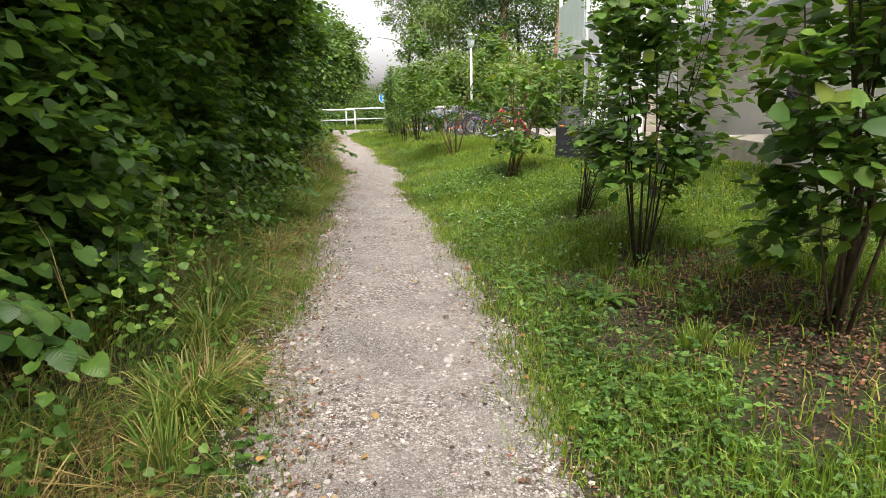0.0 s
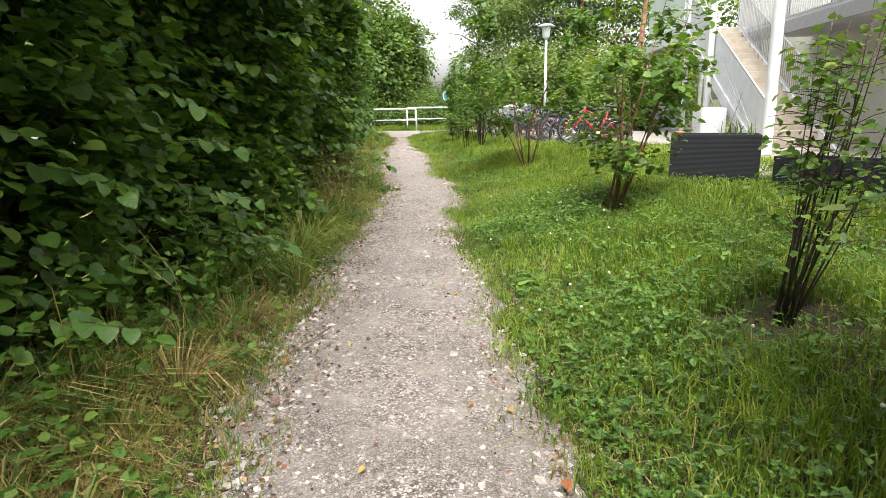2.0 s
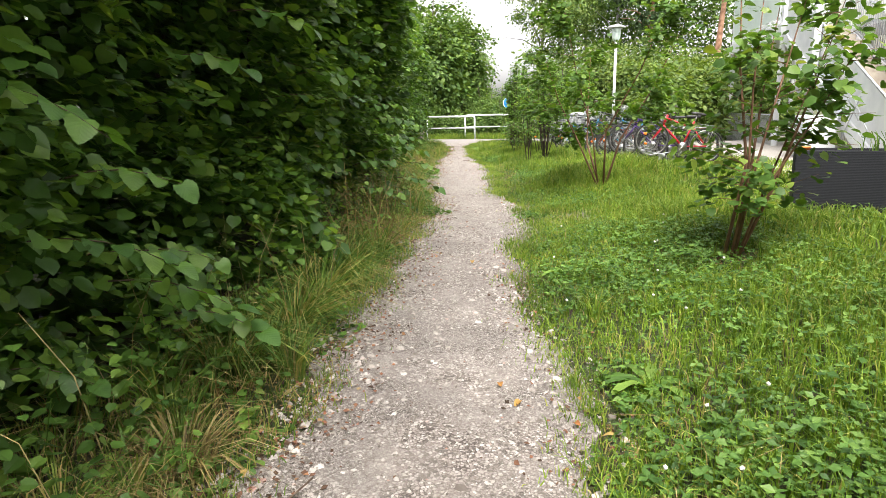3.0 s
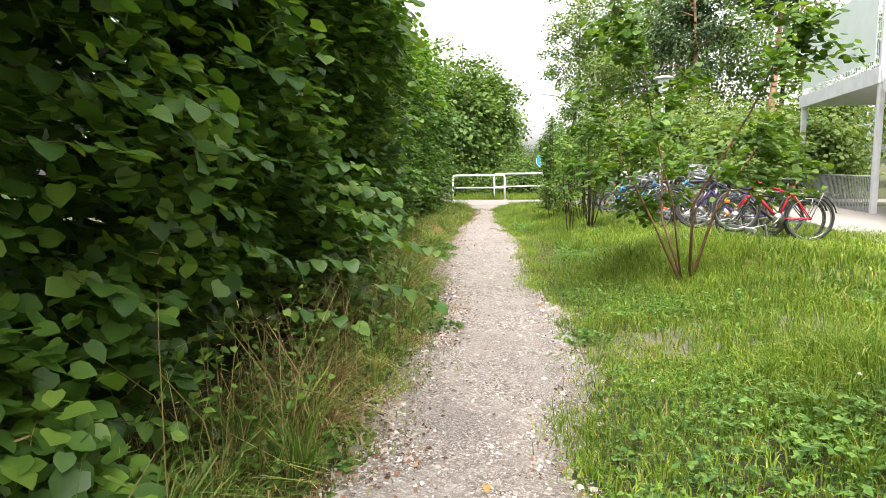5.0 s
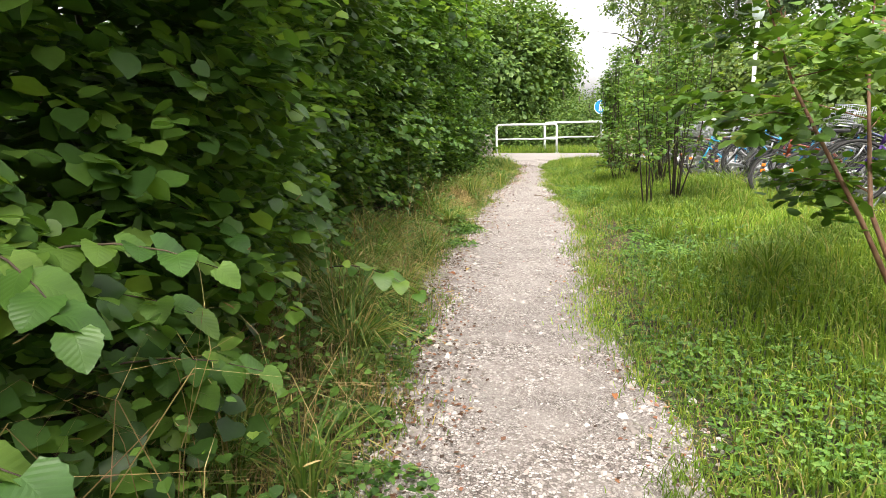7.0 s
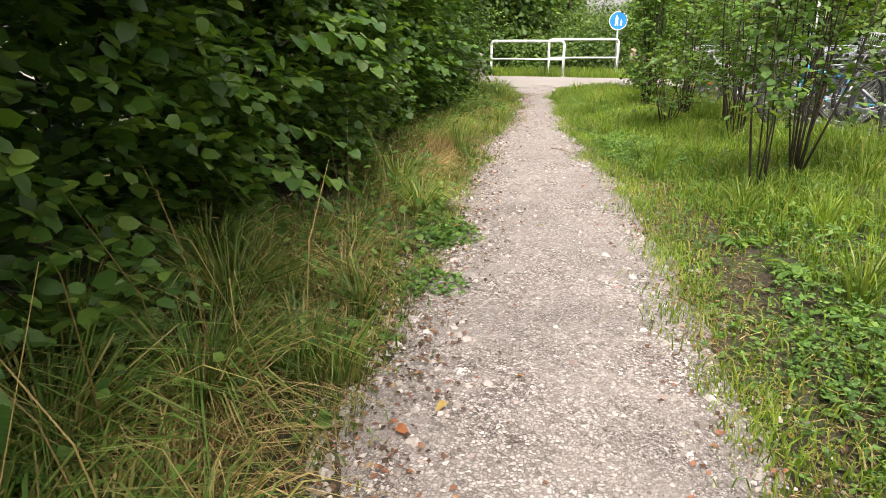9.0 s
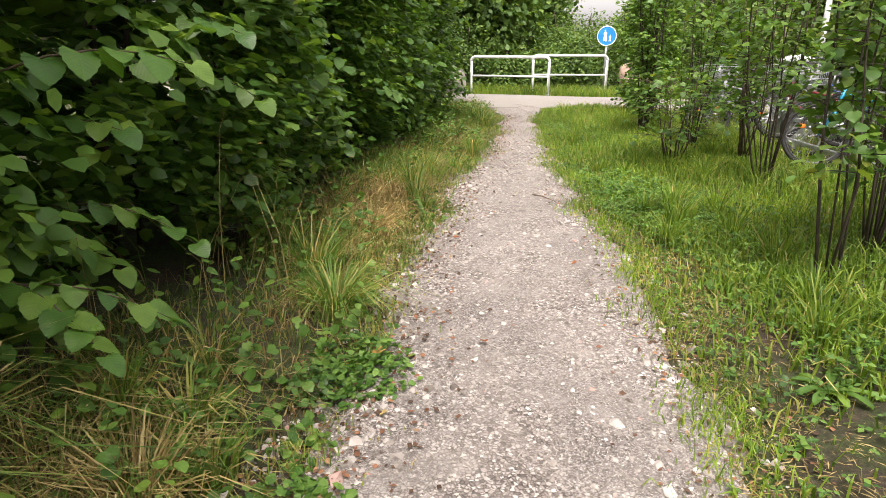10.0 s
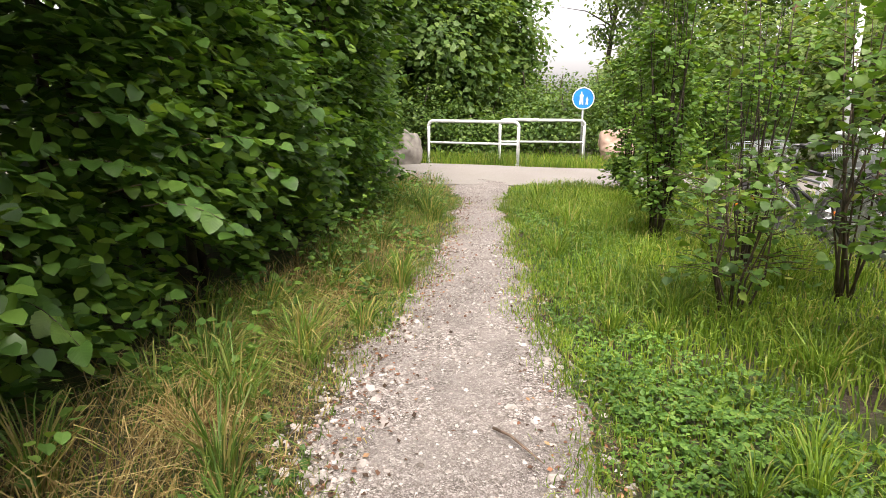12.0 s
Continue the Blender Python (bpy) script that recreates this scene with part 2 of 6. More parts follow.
def gravel_mat():
    m, nt, bsdf, out = nodes_of("path_gravel")
    tc = nt.nodes.new("ShaderNodeTexCoord")

    def cells(scale, feature="F1"):
        v = nt.nodes.new("ShaderNodeTexVoronoi")
        v.inputs["Scale"].default_value = scale
        v.feature = feature
        nt.links.new(place.outputs[2], v.inputs["Vector"])
        return v
    wob = nt.nodes.new("ShaderNodeTexNoise")
    wob.inputs["Scale"].default_value = 70.0
    nt.links.new(tc.outputs["Object"], wob.inputs["Vector"])
    place = nt.nodes.new("ShaderNodeMix")
    place.data_type, place.blend_type = "RGBA", "LINEAR_LIGHT"
    place.inputs[0].default_value = 0.008
    nt.links.new(tc.outputs["Object"], place.inputs[6])
    nt.links.new(wob.outputs["Color"], place.inputs[7])
    big, small = cells(66), cells(150)
    joint, fine_joint = cells(66, "DISTANCE_TO_EDGE"), cells(150, "DISTANCE_TO_EDGE")
    tone = [(0.0, (0.11, 0.092, 0.082)), (0.22, (0.24, 0.21, 0.192)), (0.6, (0.39, 0.352, 0.326)), (0.9, (0.54, 0.505, 0.478)), (1.0, (0.68, 0.65, 0.62))]
    sep1 = nt.nodes.new("ShaderNodeSeparateColor")
    nt.links.new(big.outputs["Color"], sep1.inputs[0])
    sep2 = nt.nodes.new("ShaderNodeSeparateColor")
    nt.links.new(small.outputs["Color"], sep2.inputs[0])
    c1, c2 = ramp(nt, sep1.outputs[0], tone), ramp(nt, sep2.outputs[0], tone)
    patch = tex_noise(nt, 1.4, 5)
    pick = ramp(nt, patch, [(0.42, (0, 0, 0)), (0.6, (1, 1, 1))])
    stones = mixed(nt, pick, c1, c2)
    near_gap = mixed(nt, pick, joint.outputs["Distance"], fine_joint.outputs["Distance"])
    gap = ramp(nt, near_gap, [(0.0, (0.22, 0.20, 0.185)), (0.07, (0.55, 0.53, 0.51)), (0.16, (1, 1, 1))])
    stones = mixed(nt, 1.0, stones, gap, "MULTIPLY")
    fines = mixed(nt, ramp(nt, tex_noise(nt, 9, 6, 0.7), [(0.3, (0, 0, 0)), (0.75, (1, 1, 1))]), (0.29, 0.258, 0.236), (0.43, 0.392, 0.364))
    col = mixed(nt, ramp(nt, tex_noise(nt, 3.0, 6, 0.65), [(0.42, (0.02, 0.02, 0.02)), (0.66, (0.6, 0.6, 0.6))]), stones, fines)
    col = mixed(nt, 0.35, col, ramp(nt, tex_noise(nt, 0.7, 4), [(0.3, (0.62, 0.58, 0.55)), (0.7, (1.05, 1.04, 1.03))]), "MULTIPLY")
    nt.links.new(col, bsdf.inputs["Base Color"])
    bsdf.inputs["Roughness"].default_value = 0.95
    rise = maths(nt, "MINIMUM", maths(nt, "MULTIPLY", near_gap, 5.0), 1.0)
    h = maths(nt, "MULTIPLY", rise, maths(nt, "ADD", maths(nt, "MULTIPLY", sep1.outputs[1], 0.7), 0.3))
    bumped(nt, bsdf, h, 0.8, 0.012)
    return m


def stone_mat():
    m, nt, bsdf, out = nodes_of("loose_pebble")
    col = ramp(nt, leaf_random(nt), [(0.0, (0.13, 0.11, 0.095)), (0.25, (0.28, 0.25, 0.225)), (0.65, (0.41, 0.375, 0.345)), (0.95, (0.55, 0.515, 0.485)), (1.0, (0.36, 0.20, 0.16))])
    col = mixed(nt, 0.4, col, ramp(nt, tex_noise(nt, 90, 4), [(0.3, (0.65, 0.63, 0.6)), (0.7, (1, 1, 1))]), "MULTIPLY")
    nt.links.new(col, bsdf.inputs["Base Color"])
    bsdf.inputs["Roughness"].default_value = 0.9
    return m


def soil_mat():
    m, nt, bsdf, out = nodes_of("grassy_soil")
    soil = ramp(nt, tex_noise(nt, 34, 8, 0.75), [(0.32, (0.022, 0.016, 0.011)), (0.55, (0.075, 0.053, 0.034)), (0.72, (0.19, 0.14, 0.085))])
    moss = ramp(nt, tex_noise(nt, 60, 8, 0.8), [(0.32, (0.018, 0.030, 0.008)), (0.55, (0.065, 0.10, 0.022)), (0.72, (0.15, 0.20, 0.05))])
    col = mixed(nt, ramp(nt, tex_noise(nt, 2.3, 8, 0.7), [(0.40, (0, 0, 0)), (0.58, (1, 1, 1))]), soil, moss)
    nt.links.new(col, bsdf.inputs["Base Color"])
    bsdf.inputs["Roughness"].default_value = 1.0
    bumped(nt, bsdf, tex_noise(nt, 55, 8, 0.75), 1.0, 0.035)
    return m


def asphalt_mat(name, a, b):
    m, nt, bsdf, out = nodes_of(name)
    col = ramp(nt, tex_noise(nt, 120, 3, 0.7), [(0.3, a), (0.7, b)])
    col = mixed(nt, 0.5, col, ramp(nt, tex_noise(nt, 0.8, 5), [(0.3, (0.75, 0.73, 0.7)), (0.7, (1, 1, 1))]), "MULTIPLY")
    nt.links.new(col, bsdf.inputs["Base Color"])
    bsdf.inputs["Roughness"].default_value = 0.9
    bumped(nt, bsdf, tex_noise(nt, 150, 3, 0.7), 0.5, 0.005)
    return m


GRAVEL, PEBBLE, SOIL = gravel_mat(), stone_mat(), soil_mat()
ROAD = asphalt_mat("worn_pale_asphalt", (0.20, 0.182, 0.165), (0.32, 0.30, 0.275))
PAVING = asphalt_mat("pale_paving", (0.26, 0.24, 0.22), (0.38, 0.36, 0.33))
WORN_EARTH = asphalt_mat("trodden_gravel_earth", (0.08, 0.072, 0.05), (0.20, 0.178, 0.138))


# ---- mesh helpers ----
def raw_mesh(name, verts, faces, material, smooth=False):
    """A mesh from arrays; faces all have the same number of corners."""
    verts, faces = np.asarray(verts, dtype=np.float32), np.asarray(faces, dtype=np.int32)
    me = bpy.data.meshes.new(name)
    me.vertices.add(len(verts))
    me.vertices.foreach_set("co", verts.ravel())
    k = faces.shape[1]
    me.loops.add(faces.size)
    me.loops.foreach_set("vertex_index", faces.ravel())
    me.polygons.add(len(faces))
    me.polygons.foreach_set("loop_start", np.arange(0, faces.size, k, dtype=np.int32))
    me.update(calc_edges=True)
    me.polygons.foreach_set("use_smooth", np.full(len(faces), smooth))
    me.materials.append(material)
    return me


def put(name, me, parent=None, label="", m=None):
    ob = new(name, me)
    if m is not None:
        ob.matrix_basis = m
    if parent is not None:
        ob.parent = parent
    if label:
        tagged(ob, label)
    return ob


def part(name, bm, material, parent=None, label="", smooth=True):
    me = bpy.data.meshes.new(name)
    bmesh.ops.recalc_face_normals(bm, faces=bm.faces)
    bm.to_mesh(me)
    bm.free()
    me.materials.append(material)
    me.polygons.foreach_set("use_smooth", np.full(len(me.polygons), smooth))
    return put(name, me, parent, label)


def thing(name, place, label, category, group="", kind="", turn=0.0):
    ob = new(name)
    ob.matrix_basis = pose(*place, 0, 0, turn)
    ob.empty_display_size = 0.1
    return tagged(ob, label, category, group, kind)


def box(bm, centre, size, bevel=0.0, turn=None):
    m = Matrix.Translation(centre) @ (turn.to_4x4() if turn else Matrix()) @ Matrix.Diagonal((*size, 1))
    made = bmesh.ops.create_cube(bm, size=1, matrix=m)
    if bevel:
        edges = list({e for v in made["verts"] for e in v.link_edges})
        bmesh.ops.bevel(bm, geom=edges, offset=bevel, segments=2, affect="EDGES", profile=0.5)
    return bm


def tube(bm, points, radii, segments=8, cap=True):
    """A round tube along points."""
    pts = [Vector(p) for p in points]
    if not hasattr(radii, "__len__"):
        radii = [radii] * len(pts)
    rings, side = [], None
    for i, p in enumerate(pts):
        d = (pts[min(i + 1, len(pts) - 1)] - pts[max(i - 1, 0)]).normalized()
        if side is None:
            side = d.orthogonal().normalized()
        side = (side - d * side.dot(d)).normalized()
        up = d.cross(side)
        rings.append([bm.verts.new(p + radii[i] * (math.cos(a) * side + math.sin(a) * up)) for a in (2 * math.pi * k / segments for k in range(segments))])
    for a, b in zip(rings, rings[1:]):
        for k in range(segments):
            bm.faces.new((a[k], a[(k + 1) % segments], b[(k + 1) % segments], b[k]))
    if cap and segments > 2:
        bm.faces.new(rings[0][::-1])
        bm.faces.new(rings[-1])
    return bm


def arc(centre, a0, a1, radius, n, u=(1, 0, 0), v=(0, 0, 1)):
    u, v, c = Vector(u), Vector(v), Vector(centre)
    return [c + radius * (math.cos(radians(a0 + (a1 - a0) * i / n)) * u + math.sin(radians(a0 + (a1 - a0) * i / n)) * v) for i in range(n + 1)]


def ring(bm, centre, axis_u, axis_v, radius, thick, segments=32, sides=8):
    u, v, c = Vector(axis_u), Vector(axis_v), Vector(centre)
    w = u.cross(v)
    rows = []
    for i in range(segments):
        a = 2 * math.pi * i / segments
        r = math.cos(a) * u + math.sin(a) * v
        rows.append([bm.verts.new(c + radius * r + thick * (math.cos(b) * r + math.sin(b) * w)) for b in (2 * math.pi * k / sides for k in range(sides))])
    for i in range(segments):
        a, b = rows[i], rows[(i + 1) % segments]
        for k in range(sides):
            bm.faces.new((a[k], a[(k + 1) % sides], b[(k + 1) % sides], b[k]))
    return bm


def turned(bm, profile, centre=(0, 0, 0), segments=20):
    """A body of revolution about the upright axis from (radius, height) pairs."""
    c = Vector(centre)
    rows = [[bm.verts.new(c + Vector((max(r, 1e-4) * math.cos(a), max(r, 1e-4) * math.sin(a), z))) for a in (2 * math.pi * k / segments for k in range(segments))] for r, z in profile]
    for a, b in zip(rows, rows[1:]):
        for k in range(segments):
            bm.faces.new((a[k], a[(k + 1) % segments], b[(k + 1) % segments], b[k]))
    bm.faces.new(rows[0][::-1])
    bm.faces.new(rows[-1])
    return bm


# leaf outlines: x across, y along, z the upper side
LEAF6 = (np.array([(0, 0, 0), (-0.40, 0.22, 0.05), (-0.34, 0.68, 0.03), (0, 1, -0.08), (0.34, 0.68, 0.03), (0.40, 0.22, 0.05)]),
         np.array([(0, 5, 1), (1, 5, 4), (1, 4, 2), (2, 4, 3)]))
ROUND8 = (np.array([(0, 0.04, 0), (0, 0.5, -0.05), (0, 1, -0.14), (-0.30, -0.04, 0.03), (-0.52, 0.27, 0.06), (-0.47, 0.60, 0.02), (-0.20, 0.87, -0.07), (0.30, -0.04, 0.05), (0.50, 0.30, 0.03), (0.48, 0.58, 0.04), (0.19, 0.86, -0.05)]),
          np.array([(0, 1, 3), (3, 1, 4), (4, 1, 5), (5, 1, 6), (6, 1, 2), (0, 7, 1), (7, 8, 1), (8, 9, 1), (9, 10, 1), (10, 2, 1)]))
LOBED = (np.array([(0, 0, 0), (0, 0.5, -0.04), (0, 1, -0.10), (-0.22, 0.06, 0.02), (-0.50, 0.22, 0.0), (-0.34, 0.42, 0.03), (-0.46, 0.68, -0.02), (-0.18, 0.74, 0.0), (0.22, 0.06, 0.02), (0.50, 0.22, 0.0), (0.34, 0.42, 0.03), (0.46, 0.68, -0.02), (0.18, 0.74, 0.0)]),
         np.array([(0, 1, 3), (3, 1, 4), (4, 1, 5), (5, 1, 6), (6, 1, 7), (7, 1, 2), (0, 8, 1), (8, 9, 1), (9, 10, 1), (10, 11, 1), (11, 12, 1), (12, 2, 1)]))
KITE = (np.array([(0, 0, 0), (-0.36, 0.45, 0.06), (0, 1, -0.04), (0.36, 0.45, 0.06)]), np.array([(0, 3, 2), (0, 2, 1)]))


def heart_leaf(rows=11):
    """A broad heart-shaped leaf with a toothed edge, folded along its midrib, 1 long."""
    V, F = [], []
    for k in range(rows + 1):
        s = k / rows
        w = 0.50 * math.sin(math.pi * min(1.0, 0.13 + 0.87 * s) ** 0.8) ** 0.75 * (1 + 0.05 * (-1) ** k) if k < rows else 0.004
        z = 0.03 * math.sin(5 * s) - 0.16 * s * s
        V += [(-w, s - 0.09 * (1 - s), z + 0.07 * w / 0.5), (0, s, z - 0.02), (w, s - 0.09 * (1 - s), z + 0.05 * w / 0.5)]
    for k in range(rows):
        a = 3 * k
        F += [(a, a + 1, a + 4, a + 3), (a + 1, a + 2, a + 5, a + 4)]
    return np.array(V), np.array(F)


def unit(a):
    return a / np.maximum(np.linalg.norm(a, axis=-1, keepdims=True), 1e-9)


def frames_of(N, D):
    z = unit(N)
    y = unit(D - z * np.sum(D * z, axis=1, keepdims=True))
    return np.stack([np.cross(y, z), y, z], axis=2)


def scattered(template, P, N, D, S):
    tv, tf = template
    R = frames_of(N, D)
    V = np.einsum("nij,kj->nki", R, tv) * S[:, None, None] + P[:, None, :]
    F = tf[None] + (np.arange(len(P)) * len(tv))[:, None, None]
    return V.reshape(-1, 3), F.reshape(-1, tf.shape[1])


def blades(P, H, W, lean, bend_up=0.55, simple=False):
    """Grass blades that arch over: seven corners and five faces each."""
    n = len(P)
    a = rng.uniform(0, 2 * np.pi, n)
    w = np.stack([np.cos(a), np.sin(a), np.zeros(n)], 1) * W[:, None]
    up = np.array([0, 0, 1.0])
    sag = np.minimum(1.2, np.linalg.norm(lean, axis=1) / np.maximum(H, 1e-3))[:, None]
    if simple:
        mid = P + H[:, None] * 0.6 * up + lean * 0.3
        tip = P + H[:, None] * (1 - 0.4 * sag) * up + lean
        V = np.stack([P - w, P + w, mid - 0.75 * w, mid + 0.75 * w, tip], 1)
        F = np.array([(0, 1, 3), (0, 3, 2), (2, 3, 4)])[None] + (np.arange(n) * 5)[:, None, None]
        return V.reshape(-1, 3), F.reshape(-1, 3)
    m1 = P + H[:, None] * 0.45 * up + lean * 0.16
    m2 = P + H[:, None] * (0.80 - 0.10 * sag) * up + lean * 0.50
    tip = P + H[:, None] * (1 - 0.45 * sag) * up + lean
    V = np.stack([P - w, P + w, m1 - 0.85 * w, m1 + 0.85 * w, m2 - 0.6 * w, m2 + 0.6 * w, tip], 1)
    F = np.array([(0, 1, 3), (0, 3, 2), (2, 3, 5), (2, 5, 4), (4, 5, 6)])[None] + (np.arange(n) * 7)[:, None, None]
    return V.reshape(-1, 3), F.reshape(-1, 3)


def rough_noise(x, y, f, seed=0.0):
    """Smooth waves, roughly -1 to 1."""
    return (np.sin(x * f + 1.3 * np.sin(y * f * 0.7 + seed)) + np.sin(y * f * 1.1 + 1.7 * np.sin(x * f * 0.8 + 2 + seed)) + np.sin((x + y) * f * 1.9 + seed * 2)) / 3


# ---- plan ----
PATH_LY = [-8, 1, 3.5, 5, 8, 10, 12.3, 15, 16.2, 17, 18.2, 19.2, 20.5, 23, 23.8, 26.5, 29.5, 32.4, 34]
PATH_L = [-0.3, -0.40, -0.56, -0.83, -1.24, -1.52, -1.83, -2.15, -2.50, -2.83, -3.10, -3.34, -3.56, -4.02, -4.16, -4.50, -5.05, -5.75, -6.2]
PATH_RY = [-8, 1, 3.5, 5, 6.5, 8, 9.2, 10, 11, 12.5, 13.3, 14.2, 15, 16.7, 17.4, 18.2, 19.5, 21.3, 23, 23.8, 26.5, 29.5, 32.4, 34]
PATH_R = [1.1, 0.95, 0.75, 0.58, 0.40, 0.10, -0.02, -0.30, -0.52, -0.68, -0.57, -0.68, -0.86, -1.40, -1.58, -1.68, -1.92, -2.24, -2.73, -2.97, -3.62, -4.25, -4.75, -4.6]
FACE_Y = [-6, 0, 6, 8.8, 11.5, 14.5, 17, 19.5, 22, 24.5, 27.2, 30, 32.5, 35, 38]
FACE_X = [-1.9, -1.75, -1.85, -1.95, -2.2, -2.5, -3.2, -4.15, -4.65, -5.0, -5.35, -6.1, -7.1, -8.0, -9.0]


def left_edge(y):
    return np.interp(y, PATH_LY, PATH_L) + 0.04 * np.sin(2.3 * y) + 0.03 * np.sin(5.9 * y + 1.0)


def right_edge(y):
    return np.interp(y, PATH_RY, PATH_R) + 0.035 * np.sin(2.9 * y + 0.5) + 0.03 * np.sin(6.7 * y)


def hedge_face(y, z):
    """The outer face of the tall hedge beside the path."""
    lean = np.interp(z, [0, 0.4, 1.2, 2.4, 3.2, 4.2, 5.4], [-0.75, -0.35, -0.05, 0.2, 0.4, 0.45, 0.0])
    lean = np.where(z > 1.2, lean - np.interp(y, [7, 10, 15, 17, 19, 21], [0.1, 0.28, 0.3, 0.38, 0.4, 0.5]) * (lean + 0.05 + 0.3 * np.clip(z - 1.2, 0, 4)), lean)
    lean = np.where(lean < 0, lean * np.interp(y, [0, 4, 8, 10, 13.8, 15, 19, 21], [0.5, 0.3, 0.3, 0.25, 0.4, 1.5, 1.7, 1.0]), lean)
    return np.interp(y, FACE_Y, FACE_X) + lean - 0.6 * np.exp(-((y - 17.2) / 1.3) ** 2) * np.clip((2.3 - z) / 0.9, 0, 1) * np.clip((z - 0.35) / 0.4, 0.3, 1) - 0.5 * np.exp(-((y - 12.2) / 0.9) ** 2) * np.clip((1.9 - z) / 0.8, 0, 1) - 0.55 * np.exp(-((y - 8.5) / 1.1) ** 2) * np.clip((2.7 - z) / 0.8, 0, 1) * np.clip((z - 0.35) / 0.4, 0, 1) + 0.36 * rough_noise(y, z, 1.9, 3.0) + 0.20 * rough_noise(y, z * 1.6, 4.3, 5.0)


def ground_z(x, y):
    """Nearly level, with a low bank that rises from the path towards the house."""
    s = np.clip((x - right_edge(y)) / 2.3, 0, 1)
    bank = 0.27 * s * s * (3 - 2 * s) * np.interp(y, [19, 25, 29, 31.5], [1, 0.4, 0.25, 0])
    return bank + 0.018 * rough_noise(x, y, 1.1) + 0.008 * rough_noise(x, y, 4.3, 2.0) - 0.015


def floor_at(x, y):
    return float(ground_z(np.array(float(x)), np.array(float(y))))


# ---- ground, path, road ----
def axis_steps(lo, hi, step, far):
    core = np.arange(lo, hi + 1e-6, step)
    out = [4, 10, 25, 60, 150, 400, far]
    return np.concatenate([[lo - o for o in out[::-1]], core, [hi + o for o in out]])


def sheet(name, xs, ys, height, material):
    X, Y = np.meshgrid(xs, ys)
    V = np.stack([X, Y, height(X, Y)], -1).reshape(-1, 3)
    i = np.arange(len(ys) - 1)[:, None] * len(xs) + np.arange(len(xs) - 1)[None]
    F = np.stack([i, i + 1, i + 1 + len(xs), i + len(xs)], -1).reshape(-1, 4)
    return put(name, raw_mesh(name, V, F, material, True))


ground = sheet("ground", axis_steps(-16, 16, 0.25, 900), axis_steps(-8, 42, 0.25, 900), ground_z, SOIL)
tagged(ground, "mossy brown soil under grass and weeds", "ground", kind="structure")


def strip(name, ys, lo, hi, across, height, material, ragged):
    """A ribbon over the ground between two edges; its borders dip under the ground."""
    rows = []
    for y in ys:
        a = lo(y) + ragged * rough_noise(np.array(y), np.array(1.0), 3.1, 1.0) + 0.9 * ragged * rough_noise(np.array(y), np.array(5.0), 13.0, 4.0)
        b = hi(y) + ragged * rough_noise(np.array(y), np.array(9.0), 2.7, 2.0) + 0.9 * ragged * rough_noise(np.array(y), np.array(3.0), 12.0, 6.0)
        s = np.linspace(0, 1, across)
        x = (a - 0.22) + (b - a + 0.44) * s
        inside = np.minimum(np.minimum(x - a, b - x) / 0.15, 1.0)
        z = height * np.clip(inside, -1.6, 1) + (0.011 * rough_noise(x, np.full_like(x, y), 1.1) - 0.009) + 0.004 * rough_noise(x, np.full_like(x, y), 7.0)
        rows.append(np.stack([x, np.full_like(x, y), z], 1))
    V = np.concatenate(rows)
    i = np.arange(len(ys) - 1)[:, None] * across + np.arange(across - 1)[None]
    F = np.stack([i, i + 1, i + 1 + across, i + across], -1).reshape(-1, 4)
    return put(name, raw_mesh(name, V, F, material, True))


path = strip("gravel_path", np.arange(-7.5, 33.6, 0.06), left_edge, right_edge, 28, 0.03, GRAVEL, 0.045)
tagged(path, "pale trodden gravel footpath with ragged grassy edges", "path", kind="structure")


def road_near(x):
    return 32.5 + 0.16 * (x + 6)


road_x = np.concatenate([[-200, -90, -40], np.arange(-20, 16, 1.0), [40, 90, 200]])
bm = bmesh.new()
near = [(x, road_near(max(-14, min(12, x))) + 0.08 * math.sin(x * 2.1)) for x in road_x]
far = [(x, 36.85 + 0.10 * math.sin(x * 1.7)) for x in road_x]
for k in range(len(road_x) - 1):
    quad = [bm.verts.new((*near[k], 0.03)), bm.verts.new((*near[k + 1], 0.03)), bm.verts.new((*far[k + 1], 0.035)), bm.verts.new((*far[k], 0.035))]
    bm.faces.new(quad)
bmesh.ops.remove_doubles(bm, verts=bm.verts, dist=0.001)
ext = bmesh.ops.extrude_face_region(bm, geom=list(bm.faces))
bmesh.ops.translate(bm, verts=[v for v in ext["geom"] if isinstance(v, bmesh.types.BMVert)], vec=(0, 0, -0.12))
tagged(part("road", bm, ROAD, smooth=False), "pale worn asphalt lane crossing the end of the path", "road", kind="structure")

# trodden side path and its concrete edging
bm = bmesh.new()
xs = np.linspace(-0.9, 7.0, 60)
lo = [13.6 - 0.03 * x + 0.16 * math.sin(3.1 * x) + 0.08 * math.sin(7.7 * x) for x in xs]
hi = [14.55 - 0.03 * x + 0.14 * math.sin(2.3 * x + 1) + 0.08 * math.sin(8.3 * x) for x in xs]
rows = []
for x, a, b in zip(xs, lo, hi):
    rows.append([bm.verts.new((x, a + (b - a) * s, z + floor_at(x, a + (b - a) * s) + 0.01)) for s, z in ((-0.25, -0.06), (0.0, -0.012), (0.25, 0.004), (0.5, 0.006), (0.75, 0.004), (1.0, -0.012), (1.25, -0.06))])
for a, b in zip(rows, rows[1:]):
    for k in range(6):
        bm.faces.new((a[k], b[k], b[k + 1], a[k + 1]))
tagged(part("side_path", bm, WORN_EARTH), "thin trodden gravel and earth track branching to the house", "path", kind="structure")
bm = bmesh.new()
